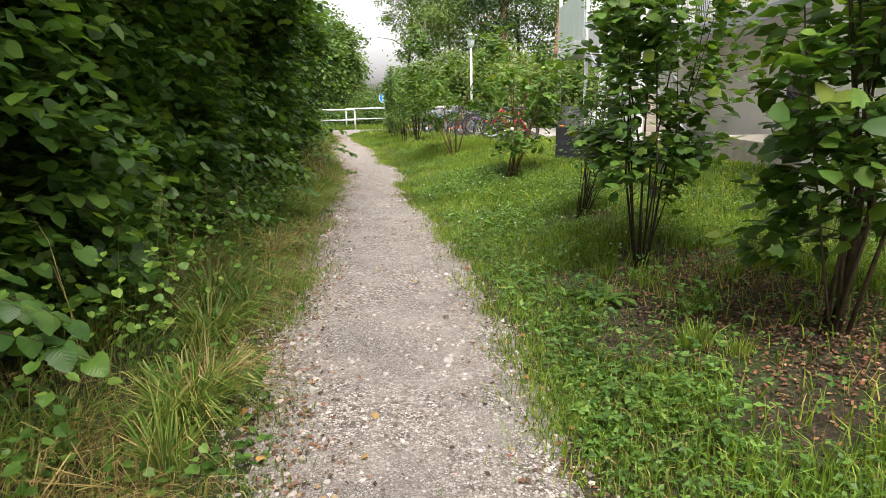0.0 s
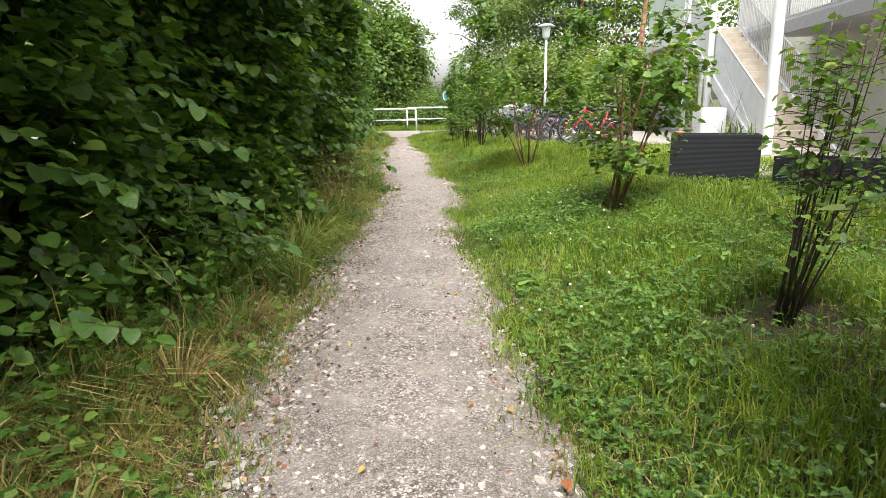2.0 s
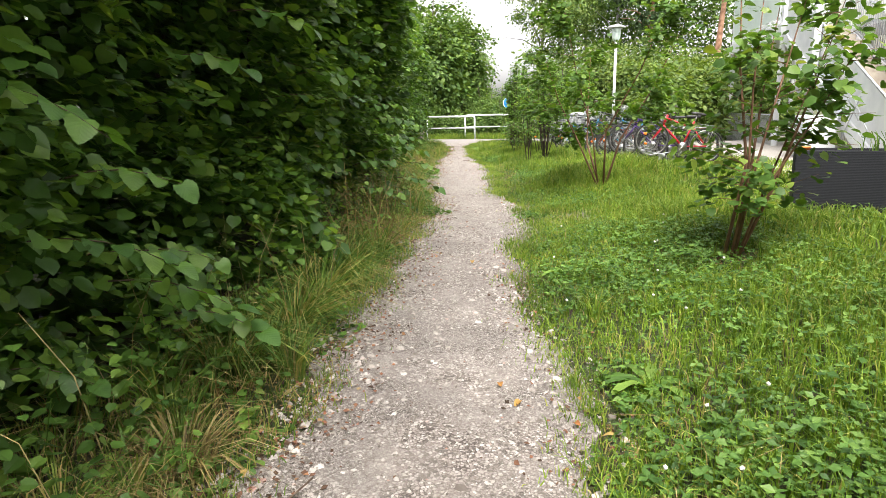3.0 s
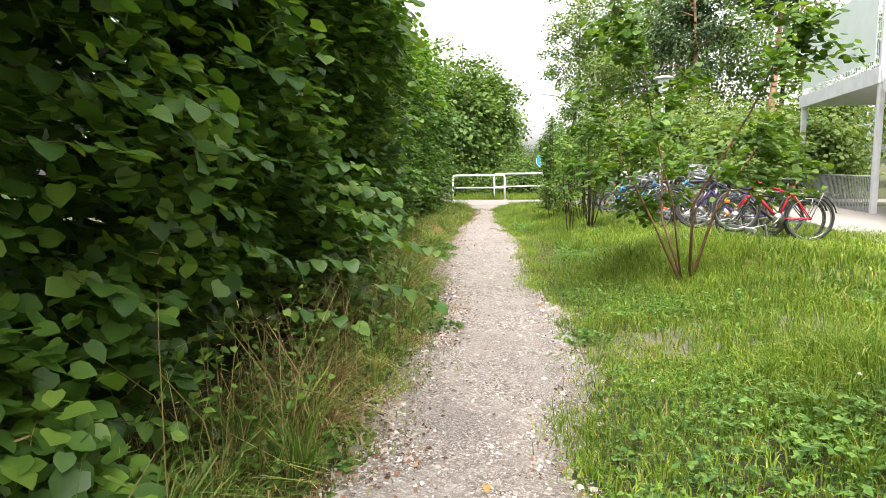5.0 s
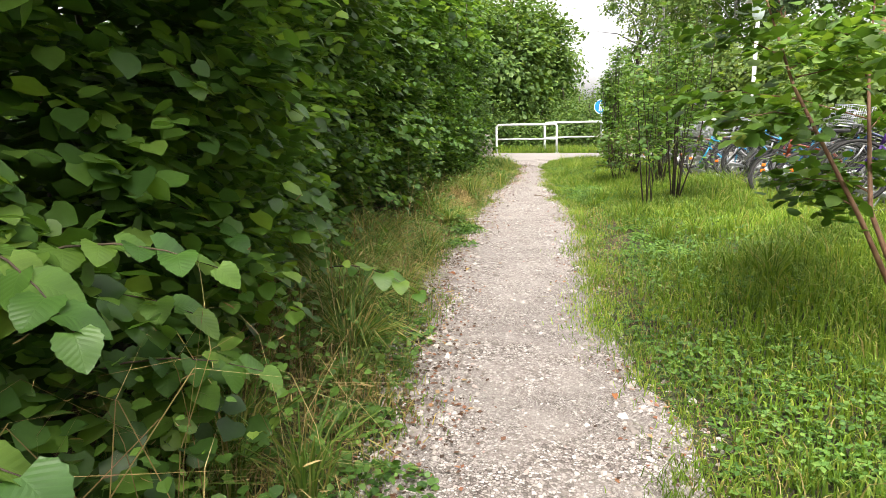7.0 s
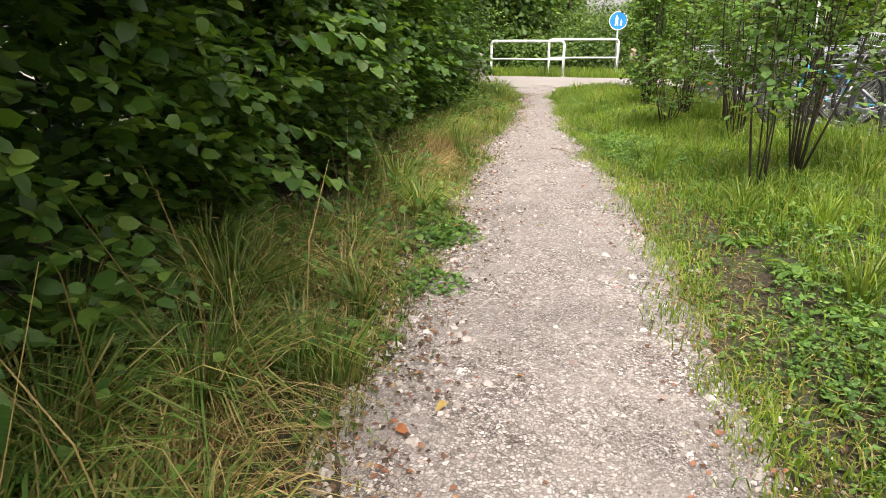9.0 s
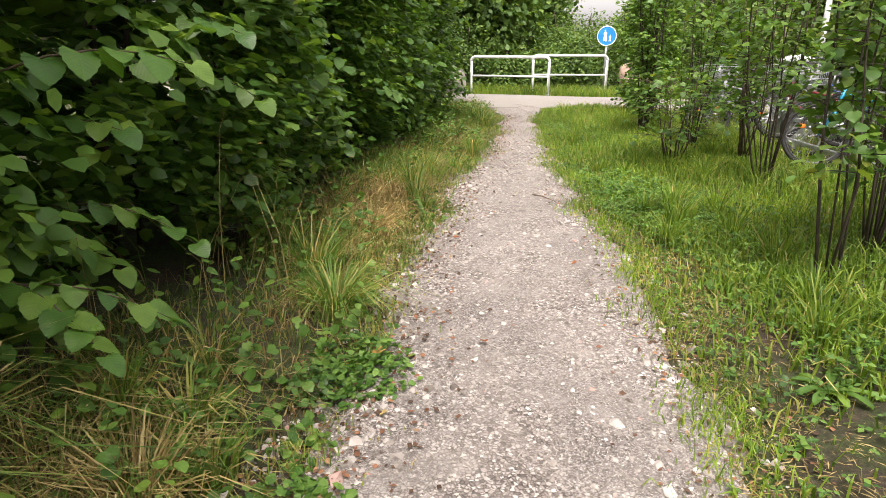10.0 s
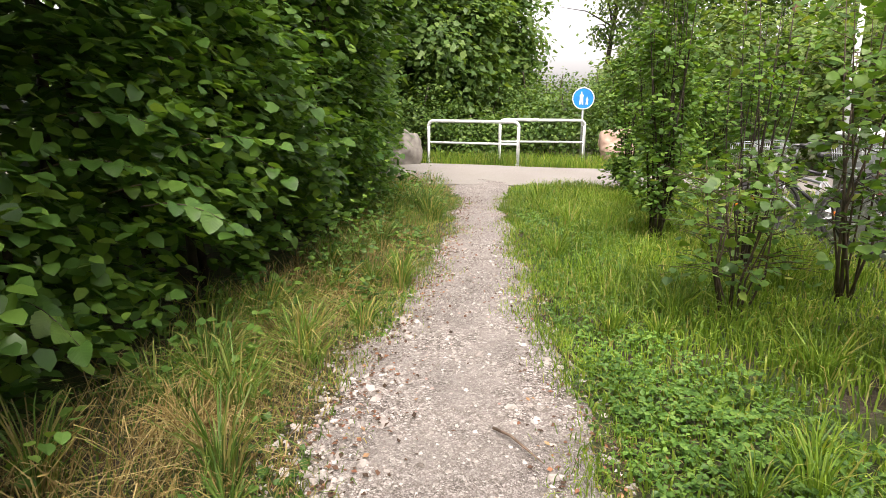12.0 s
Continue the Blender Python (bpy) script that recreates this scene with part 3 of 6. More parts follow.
box(bm, (2.75, 14.8, 0.195), (2.6, 0.05, 0.09), 0.008)
box(bm, (0.75, 14.78, 0.115), (0.5, 0.05, 0.09), 0.008, Matrix.Rotation(radians(-7), 3, "Y"))
tagged(part("edging_stone", bm, CONCRETE), "narrow pale concrete edging strip in the grass", "edging", kind="structure")

# building frame: a runs along the front towards the path's start, b goes into the house
BO, BU, BI = Vector((5.1, 31.0, 0.18)), Vector((0, -1, 0)), Vector((1, 0, 0))
BTURN = -90.0


def house(a, b, z=0.0):
    return BO + a * BU + b * BI + Vector((0, 0, z))


pave = bmesh.new()
box(pave, (10.0, 0.9, 0.055), (14.0, 5.6, 0.13))
pv = part("pavement", pave, PAVING, smooth=False)
pv.matrix_basis = Matrix.Translation(BO) @ Matrix.Rotation(radians(BTURN), 4, "Z")
tagged(pv, "pale paved yard before the house", "pavement", kind="structure")


# ---- barrier, sign, boulders, lamp ----
def barrier(x0, y0, x1, y1, h, label):
    b = thing("barrier", (x0, y0, 0), label, "barrier", "staggered barriers at the path's end")
    span = Vector((x1 - x0, y1 - y0, 0))
    u, L, r = span.normalized(), span.length, 0.13
    bm = bmesh.new()
    pts = [Vector((0, 0, -0.2)), Vector((0, 0, h - r))] + arc(u * r + Vector((0, 0, h - r)), 180, 90, r, 6, u) + arc(u * (L - r) + Vector((0, 0, h - r)), 90, 0, r, 6, u) + [u * L + Vector((0, 0, h - r)), u * L + Vector((0, 0, -0.2))]
    tube(bm, pts, 0.042, 12)
    part("bent_tube", bm, WHITE_STEEL, b)
    bm = bmesh.new()
    tube(bm, [Vector((0, 0, h * 0.5)), u * L + Vector((0, 0, h * 0.5))], 0.03, 10)
    part("middle_rail", bm, WHITE_STEEL, b)
    for k, p in enumerate((Vector((0, 0, 0)), u * L)):
        bm = bmesh.new()
        turned(bm, [(0.075, 0.0), (0.08, 0.03), (0.06, 0.045), (0.045, 0.05)], p + Vector((0, 0, 0.01)), 14)
        part("foot_collar", bm, GALV, b)
    return b


barrier(-7.72, 37.25, -5.28, 37.16, 1.13, "white weathered steel tube barrier with a middle rail beside the lane")
barrier(-5.93, 38.05, -3.71, 38.74, 1.17, "white weathered steel tube barrier set behind another one")

sign = thing("road_sign", (-3.80, 38.95, 0), "round blue footpath sign with a white rim on a steel pole", "sign", turn=2)
bm = bmesh.new()
tube(bm, [(0, 0, -0.2), (0, 0, 2.05)], 0.03, 12)
turned(bm, [(0.032, 0), (0.03, 0.02), (0.0, 0.03)], (0, 0, 2.05), 12)
part("pole", bm, GALV, sign)
disc_axis = ((1, 0, 0), (0, 0, 1))
bm = bmesh.new()
tube(bm, [(0, -0.034, 1.76), (0, -0.046, 1.76)], 0.272, 40)
part("blue_disc", bm, BLUE_SIGN, sign, smooth=False)
bm = bmesh.new()
ring(bm, (0, -0.044, 1.76), *disc_axis, 0.285, 0.014, 40, 8)
part("rim", bm, SIGN_WHITE, sign, "white rim")
for name, x, z0, w, h in (("tall_symbol", -0.05, 1.60, 0.13, 0.34), ("small_symbol", 0.10, 1.60, 0.08, 0.20)):
    bm = bmesh.new()
    vs = [bm.verts.new((x + sx * w / 2, -0.05, z0 + sz * h)) for sx, sz in ((-0.9, 0), (-0.25, 0), (0, 0.35), (0.25, 0), (0.9, 0), (0.65, 0.5), (0.9, 0.75), (0.25, 0.82), (0.25, 1.0), (-0.25, 1.0), (-0.25, 0.82), (-0.8, 0.72), (-0.6, 0.45))]
    face = bm.faces.new(vs)
    ex = bmesh.ops.extrude_face_region(bm, geom=[face])
    bmesh.ops.translate(bm, verts=[v for v in ex["geom"] if isinstance(v, bmesh.types.BMVert)], vec=(0, -0.003, 0))
    part(name, bm, SIGN_WHITE, sign, "white painted symbol", smooth=False)
for z in (1.62, 1.90):
    bm = bmesh.new()
    box(bm, (0, -0.012, z), (0.10, 0.05, 0.03), 0.004)
    part("clamp", bm, GALV, sign)


def boulder(x, y, sx, sy, sz, material, label, seed):
    bm = bmesh.new()
    bmesh.ops.create_icosphere(bm, subdivisions=4, radius=1)
    for v in bm.verts:
        p = v.co.copy()
        k = 1 + 0.22 * noise.noise(p * 1.3 + Vector((seed, 0, 0))) + 0.09 * noise.noise(p * 3.7 + Vector((0, seed, 0))) + 0.04 * noise.noise(p * 9)
        flat = max(abs(p.x), abs(p.y), abs(p.z))
        v.co = Vector((p.x * sx, p.y * sy, p.z * sz)) * k * (0.75 + 0.25 / flat)
    ob = part("boulder", bm, material)
    ob.matrix_basis = pose(x, y, sz * 0.72, 0, 0, seed * 40)
    return tagged(ob, label, "boulder", "boulders at the lane")


boulder(-8.3, 36.6, 0.55, 0.48, 0.52, ROCK_GREY, "large pale grey boulder beside the barrier", 1.0)
boulder(-2.85, 38.6, 0.50, 0.45, 0.60, ROCK_PINK, "large pinkish boulder beside the sign", 2.0)
boulder(-8.75, 35.7, 0.5, 0.5, 0.45, ROCK_GREY, "pale grey boulder half under the hedge", 3.0)

lamp = thing("street_lamp", (1.17, 34.0, 0), "slim white path lamp with a flat round cap", "lamp")
bm = bmesh.new()
tube(bm, [(0, 0, -0.3), (0, 0, 4.08)], [0.065, 0.052], 14)
part("pole", bm, WHITE_STEEL, lamp)
bm = bmesh.new()
turned(bm, [(0.065, 4.04), (0.11, 4.11), (0.16, 4.18), (0.19, 4.56), (0.18, 4.59)], segments=22)
part("lamp_body", bm, MINT_PANEL, lamp, "milky lamp body")
bm = bmesh.new()
turned(bm, [(0.18, 4.595), (0.36, 4.60), (0.37, 4.625), (0.24, 4.69), (0.0, 4.74)], segments=26)
part("cap", bm, WHITE_PAINT, lamp)


# ---- house with outer stair ----
def local_part(name, bm, material, parent, label="", smooth=False):
    return part(name, bm, material, parent, label, smooth)


hs = thing("house", tuple(BO), "cream rendered house with white steel outer stair and landings", "house", turn=BTURN)


def h_box(name, c, s, material, bevel=0.01, parent=None, label=""):
    bm = bmesh.new()
    box(bm, c, s, bevel)
    return local_part(name, bm, material, parent or hs, label)


h_box("rear_wall", (11.0, 3.45, 3.4), (22.4, 0.3, 6.8), CREAM)
h_box("wing_wall", (26.6, 2.0, 3.4), (9.0, 5.4, 6.8), CREAM, 0.02)
h_box("plinth", (19.6, 1.7, 0.30), (5.0, 3.0, 0.42), CONCRETE, 0.015, label="pale concrete terrace plinth")
h_box("brown_panel", (19.0, 3.27, 1.7), (5.6, 0.06, 2.3), BROWN_PANEL, 0.005, label="brown facade panel under the gallery")
h_box("roof", (15.5, 4.6, 6.9), (32.0, 2.8, 0.2), GREY_FRAME, 0.02)
h_box("gallery_slab", (14.3, 2.38, 3.0), (15.4, 1.84, 0.24), WHITE_PAINT, 0.01)
h_box("gallery_beam", (14.3, 1.42, 2.86), (15.4, 0.08, 0.28), GREY_FRAME, 0.006, label="dark grey steel edge beam")
h_box("landing_slab", (2.95, 1.0, 3.12), (6.1, 2.1, 0.26), WHITE_PAINT, 0.012)
h_box("fascia", (2.9, -0.08, 3.14), (6.2, 0.05, 0.36), WHITE_PAINT, 0.006)
for a, w, z0, z1 in ((14.4, 0.95, 0.1, 2.2), (17.8, 0.9, 0.55, 2.5), (21.0, 0.95, 0.55, 2.5), (13.5, 1.1, 3.9, 5.3), (17.5, 1.1, 3.9, 5.3), (4.2, 0.95, 3.3, 5.4), (8.0, 0.95, 3.3, 5.4)):
    win = h_box("window", (a, 3.24, (z0 + z1) / 2), (w, 0.06, z1 - z0), GREY_FRAME, 0.004)
    h_box("pane", (a, 3.20, (z0 + z1) / 2), (w - 0.14, 0.012, z1 - z0 - 0.14), GLASS, 0, win)
for a in (24.2, 27.2):
    win = h_box("window", (a, -0.72, 1.75), (1.2, 0.06, 1.3), GREY_FRAME, 0.004)
    h_box("pane", (a, -0.76, 1.75), (1.06, 0.012, 1.16), GLASS, 0, win)
for a, b, h, r in ((0.0, 0.0, 6.8, 0.07), (5.9, 0.0, 6.8, 0.06), (0.0, 2.0, 3.0, 0.06), (13.4, -0.16, 6.8, 0.11), (8.8, -0.1, 3.6, 0.075), (6.4, 1.9, 3.0, 0.06), (21.8, 1.4, 6.8, 0.08)):
    bm = bmesh.new()
    if r > 0.1:
        tube(bm, [(a, b, 0), (a, b, h)], r, 18)
    else:
        box(bm, (a, b, h / 2), (2 * r, 2 * r, h), 0.006)
    local_part("post", bm, WHITE_PAINT, hs, smooth=False)
h_box("landing_screen", (2.9, -0.07, 4.35), (5.5, 0.02, 1.7), MINT_PANEL, 0.002, label="pale mint glass screen")


def bar_rail(pa, pb, z0, z1, gap=0.11, name="bar_railing"):
    """Upright bars between a lower and an upper rail; ends may differ in height."""
    holder = new(name)
    holder.parent = hs
    pa, pb = Vector(pa), Vector(pb)
    for z in (z0, z1):
        bm = bmesh.new()
        tube(bm, [pa + Vector((0, 0, z)), pb + Vector((0, 0, z))], 0.018, 8)
        part("rail", bm, GALV, holder)
    n = max(2, int((pb - pa).length / gap))
    bm = bmesh.new()
    box(bm, (0, 0, (z0 + z1) / 2), (0.014, 0.014, z1 - z0))
    me = bpy.data.meshes.new("bar")
    bm.to_mesh(me)
    bm.free()
    me.materials.append(GALV)
    for k in range(n + 1):
        p = pa.lerp(pb, k / n)
        put("bar", me, holder, m=Matrix.Translation(p))
    return holder


bar_rail((0.15, -0.03, 0), (5.75, -0.03, 0), 0.05, 0.95, 0.10, "yard_fence")
bar_rail((9.6, 0.35, 0), (11.0, 0.35, 0), 0.05, 0.62, 0.09, "stair_grille")
bar_rail((0.1, 0.0, 0), (5.8, 0.0, 0), 3.30, 4.35, 0.11, "landing_railing")
bar_rail((6.8, 1.42, 0), (21.8, 1.42, 0), 3.10, 4.05, 0.12, "gallery_railing")
STEPS, TREAD, FOOT = 19, 0.36, 12.9
RISE = 3.2 / STEPS
stair = new("stair")
stair.parent = hs
for k in range(STEPS):
    z, a = (k + 1) * RISE, FOOT - k * TREAD
    bm = bmesh.new()
    box(bm, (a - TREAD / 2, 0.68, z - RISE / 2 - 0.02), (TREAD + 0.02, 1.22, RISE + 0.04), 0.006)
    part("step", bm, CONCRETE, stair, smooth=False)


def nosing(a):
    return (FOOT - a) * RISE / TREAD


def slab_panel(name, corners, b, thick, material, parent, label):
    bm = bmesh.new()
    face = bm.faces.new([bm.verts.new((a, b, z)) for a, z in corners])
    ex = bmesh.ops.extrude_face_region(bm, geom=[face])
    bmesh.ops.translate(bm, verts=[v for v in ex["geom"] if isinstance(v, bmesh.types.BMVert)], vec=(0, thick, 0))
    return part(name, bm, material, parent, label, smooth=False)


# solid white parapet on the yard side, low stringer on the house side
slab_panel("side_panel", ((13.05, 0.0), (13.05, 0.95), (6.1, nosing(6.1) + 1.0), (6.1, nosing(6.1) - 0.34), (12.2, 0.0)), 0.0, 0.04, WHITE_PAINT, stair, "white solid stair side panel")
slab_panel("stringer", ((13.05, 0.0), (13.05, 0.16), (6.1, nosing(6.1) + 0.12), (6.1, nosing(6.1) - 0.34), (12.2, 0.0)), 1.30, 0.05, WHITE_PAINT, stair, "white stair stringer")
slab_panel("stringer", ((12.9, 0.02), (6.1, nosing(6.1) - 0.10), (6.1, nosing(6.1) - 0.36), (12.1, 0.02)), -0.045, 0.045, WHITE_PAINT, stair, "white stair stringer")
bm = bmesh.new()
tube(bm, [(13.05, 0.02, 0.97), (6.1, 0.02, nosing(6.1) + 1.02)], 0.024, 8)
part("handrail", bm, GALV, stair)
for p, q in (((12.3, 0.45), (10.6, 1.75)), ((11.5, 0.9), (9.6, 2.2)), ((10.2, -0.1), (11.5, 1.35)), ((6.4, 3.0), (9.4, 1.0))):
    bm = bmesh.new()
    tube(bm, [(p[0], -0.07, p[1]), (q[0], -0.07, q[1])], 0.013, 6)
    part("brace_rod", bm, GALV, stair)
bm = bmesh.new()
tube(bm, [(13.4, -0.16, 3.05), (9.6, 1.36, 1.6)], 0.012, 6)
part("brace_rod", bm, GALV, stair)
rail = new("stair_railing")
rail.parent = hs
p0, p1 = Vector((12.95, 1.34, 0.12)), Vector((6.1, 1.34, nosing(6.1) + 0.1))
for dz in (0.08, 1.0):
    bm = bmesh.new()
    tube(bm, [p0 + Vector((0, 0, dz)), p1 + Vector((0, 0, dz))], 0.022, 8)
    part("rail", bm, GALV, rail)
bm = bmesh.new()
box(bm, (0, 0, 0.54), (0.018, 0.018, 0.92))
me = bpy.data.meshes.new("bar")
bm.to_mesh(me)
bm.free()
me.materials.append(GALV)
for k in range(58):
    put("bar", me, rail, m=Matrix.Translation(p0.lerp(p1, k / 57)))


# ---- planters ----
def planter(p0, p1, depth, h, label):
    p0, p1 = Vector((*p0, 0)), Vector((*p1, 0))
    u = (p1 - p0)
    L = u.length
    turn = math.degrees(math.atan2(u.y, u.x))
    pl = thing("planter", (p0.x, p0.y, 0.22), label, "planter", "woven planters before the stair", turn=turn)
    t = 0.04
    for name, c, s in (("front_panel", (L / 2, 0, h / 2), (L, t, h)), ("back_panel", (L / 2, depth, h / 2), (L, t, h)), ("side_panel", (t / 2, depth / 2, h / 2), (t, depth - t, h)), ("side_panel", (L - t / 2, depth / 2, h / 2), (t, depth - t, h))):
        bm = bmesh.new()
        box(bm, c, s, 0.008)
        part(name, bm, WOVEN, pl, smooth=False)
    bm = bmesh.new()
    box(bm, (L / 2, depth / 2, h - 0.1), (L - 2 * t, depth - t, 0.06))
    part("soil", bm, SOIL, pl, "dark potting soil", smooth=False)
    n = 26
    P = np.stack([rng.uniform(L * 0.55, L * 0.95, n), rng.uniform(0.1, depth - 0.1, n), np.full(n, h - 0.07)], 1)
    lean = rng.normal(0, 0.12, (n, 3)) * [1, 1, 0]
    V, F = blades(P, rng.uniform(0.15, 0.35, n), rng.uniform(0.006, 0.012, n), lean)
    put("plant_tuft", raw_mesh("plant_tuft", V, F, YOUNG_LEAF), pl, "green tuft growing over the edge")
    return pl


planter((2.19, 13.38), (3.27, 13.12), 0.45, 0.70, "tall dark grey woven planter standing in the grass")
planter((3.34, 12.84), (4.28, 11.8), 0.45, 0.45, "low dark grey woven planter standing in the grass")
pot = thing("flower_pot", (2.33, 13.55, 0.85), "small orange plastic pot on a dark woven planter", "pot")
bm = bmesh.new()
turned(bm, [(0.035, 0), (0.045, 0.08), (0.05, 0.08), (0.05, 0.10), (0.042, 0.10), (0.038, 0.03)], segments=18)
part("pot_body", bm, ORANGE, pot)

chest = thing("storage_cabinet", tuple(house(10.3, -0.42, 0.12)), "white metal storage cabinet beside the outer stair", "cabinet", turn=BTURN)
bm = bmesh.new()
box(bm, (0, 0, 0.44), (0.85, 0.55, 0.86), 0.012)
part("body", bm, WHITE_PAINT, chest)
bm = bmesh.new()
box(bm, (0, -0.285, 0.44), (0.78, 0.02, 0.78), 0.006)
part("door", bm, WHITE_PAINT, chest)

# ---- bicycles and rack ----
ROW0, ROWD = Vector((1.8, 19.5, 0.0)), Vector((-0.24, 0.971, 0))


def bike_mats(c):
    return plain_mat("bicycle_paint", tuple(v * 0.85 for v in c), c, 0.3, 0.1, scale=10, bump=0.02)


def bicycle(place, turn, roll, colour, words, tyre_r=0.34, basket=False, reflector=False, nose_up=False):
    b = thing("bicycle", place, words, "bicycle", "bicycles parked in the rack", turn=turn)
    b.matrix_basis = pose(*place, 0, 0, turn) @ pose(0, 0, 0, roll, 0, 0) @ pose(0, 0, 0.09 if nose_up else 0.0, 0, -8 if nose_up else 0, 0)
    paint = bike_mats(colour)
    R = tyre_r
    fw, rw = Vector((0.53, 0, R)), Vector((-0.52, 0, R))
    bb, seat_top, head_low, head_top = Vector((-0.08, 0, 0.29)), Vector((-0.22, 0, 0.80)), Vector((0.36, 0, 0.66)), Vector((0.31, 0, 0.86))
    for c in (fw, rw):
        wh = new("wheel")
        wh.parent = b
        bm = bmesh.new()
        ring(bm, c, (1, 0, 0), (0, 0, 1), R - 0.02, 0.021, 36, 8)
        part("tyre", bm, BLACK_RUBBER, wh, "black rubber tyre")
        bm = bmesh.new()
        ring(bm, c, (1, 0, 0), (0, 0, 1), R - 0.048, 0.011, 36, 6)
        part("rim", bm, CHROME if colour[0] > 0.6 else DARK_RIM, wh)
        bm = bmesh.new()
        for k in range(20):
            a = 2 * math.pi * k / 20
            tube(bm, [c + Vector((0, 0.02 * (-1) ** k, 0)), c + (R - 0.05) * Vector((math.cos(a), 0, math.sin(a)))], 0.0016, 3, False)
        part("spokes", bm, CHROME, wh)
        bm = bmesh.new()
        tube(bm, [c + Vector((0, -0.045, 0)), c + Vector((0, 0.045, 0))], 0.02, 10)
        part("hub", bm, CHROME, wh)
        bm = bmesh.new()
        pts = arc(c, 10, 160, R + 0.025, 12)
        rows = [[bm.verts.new(p + Vector((0, s, 0))) for s in (-0.028, 0, 0.028)] for p in pts]
        for x, y in zip(rows, rows[1:]):
            for k in range(2):
                bm.faces.new((x[k], x[k + 1], y[k + 1], y[k]))
        bmesh.ops.solidify(bm, geom=list(bm.faces), thickness=0.003)
        part("mudguard", bm, BLACK_PLASTIC if not basket else CHROME, b)
    bm = bmesh.new()
    for a, c, r in ((head_low, bb, 0.021), (seat_top, bb, 0.017), (head_top + (head_low - head_top) * 0.3, seat_top + (bb - seat_top) * 0.25, 0.016), (head_low, head_top, 0.022)):
        tube(bm, [a, c], r, 10)
    for s in (-0.05, 0.05):
        tube(bm, [bb + Vector((0, s * 0.6, 0)), rw + Vector((0, s, 0))], 0.010, 8)
        tube(bm, [seat_top + Vector((0, s * 0.4, -0.12)), rw + Vector((0, s, 0))], 0.009, 8)
    part("frame", bm, paint, b)
    bm = bmesh.new()
    for s in (-0.05, 0.05):
        tube(bm, [head_low + Vector((0.01, s * 0.8, -0.02)), head_low + Vector((0.05, s, -0.12)), fw + Vector((0, s, 0))], [0.014, 0.013, 0.009], 8)
    tube(bm, [head_low + Vector((0.01, -0.045, -0.02)), head_low + Vector((0.01, 0.045, -0.02))], 0.016, 8)
    part("fork", bm, paint if not basket else CHROME, b)
    bm = bmesh.new()
    tube(bm, [head_top, head_top + Vector((-0.03, 0, 0.14))], 0.013, 8)
    tube(bm, [head_top + Vector((-0.18, -0.29, 0.17)), head_top + Vector((-0.06, -0.25, 0.18)), head_top + Vector((-0.02, -0.08, 0.14)), head_top + Vector((-0.02, 0.08, 0.14)), head_top + Vector((-0.06, 0.25, 0.18)), head_top + Vector((-0.18, 0.29, 0.17))], 0.011, 8)
    part("handlebar", bm, CHROME, b)
    for s in (-1, 1):
        bm = bmesh.new()
        tube(bm, [head_top + Vector((-0.20, s * 0.295, 0.169)), head_top + Vector((-0.09, s * 0.265, 0.177))], 0.017, 10)
        part("grip", bm, BLACK_PLASTIC, b)
    bm = bmesh.new()
    tube(bm, [seat_top, seat_top + Vector((-0.035, 0, 0.13))], 0.013, 8)
    part("seat_post", bm, CHROME, b)
    bm = bmesh.new()
    box(bm, (-0.27, 0, 0.955), (0.27, 0.15, 0.055), 0.02)
    for v in bm.verts:
        if v.co.x > -0.25:
            v.co.y *= 0.42
    part("saddle", bm, BLACK_PLASTIC, b)
    bm = bmesh.new()
    tube(bm, [bb + Vector((0, 0.045, 0)), bb + Vector((0, 0.05, 0))], 0.085, 20)
    part("chainring", bm, CHROME, b)
    for s, dx, dz in ((1, 0.10, -0.13), (-1, -0.10, 0.13)):
        bm = bmesh.new()
        tube(bm, [bb + Vector((0, s * 0.06, 0)), bb + Vector((dx, s * 0.06, dz))], 0.009, 6)
        part("crank", bm, CHROME, b)
    for s, dx, dz in ((1, 0.10, -0.13), (-1, -0.10, 0.13)):
        bm = bmesh.new()
        box(bm, bb + Vector((dx, s * 0.11, dz)), (0.09, 0.08, 0.025), 0.005)
        part("pedal", bm, BLACK_PLASTIC, b)
    bm = bmesh.new()
    z = 2 * R + 0.06
    for y in (-0.06, 0, 0.06):
        tube(bm, [(-0.30, y, z), (-0.74, y, z)], 0.006, 6)
    for x in (-0.32, -0.52, -0.73):
        tube(bm, [(x, -0.06, z), (x, 0.06, z)], 0.006, 6)
    for s in (-0.06, 0.06):
        tube(bm, [rw + Vector((0, s, 0)), (-0.62, s, z)], 0.006, 6)
    part("luggage_rack", bm, CHROME, b)
    bm = bmesh.new()
    turned(bm, [(0.015, 0), (0.045, 0.03), (0.045, 0.05), (0.0, 0.055)], (0, 0, 0), 14)
    bmesh.ops.transform(bm, verts=bm.verts, matrix=Matrix.Translation(head_top + Vector((0.04, 0, 0.02))) @ Matrix.Rotation(radians(90), 4, "Y"))
    part("headlight", bm, CHROME, b)
    if reflector:
        bm = bmesh.new()
        box(bm, fw + Vector((0.15, 0, 0.10)), (0.06, 0.02, 0.045), 0.005)
        part("wheel_reflector", bm, REFLECTOR, b, "orange wheel reflector")
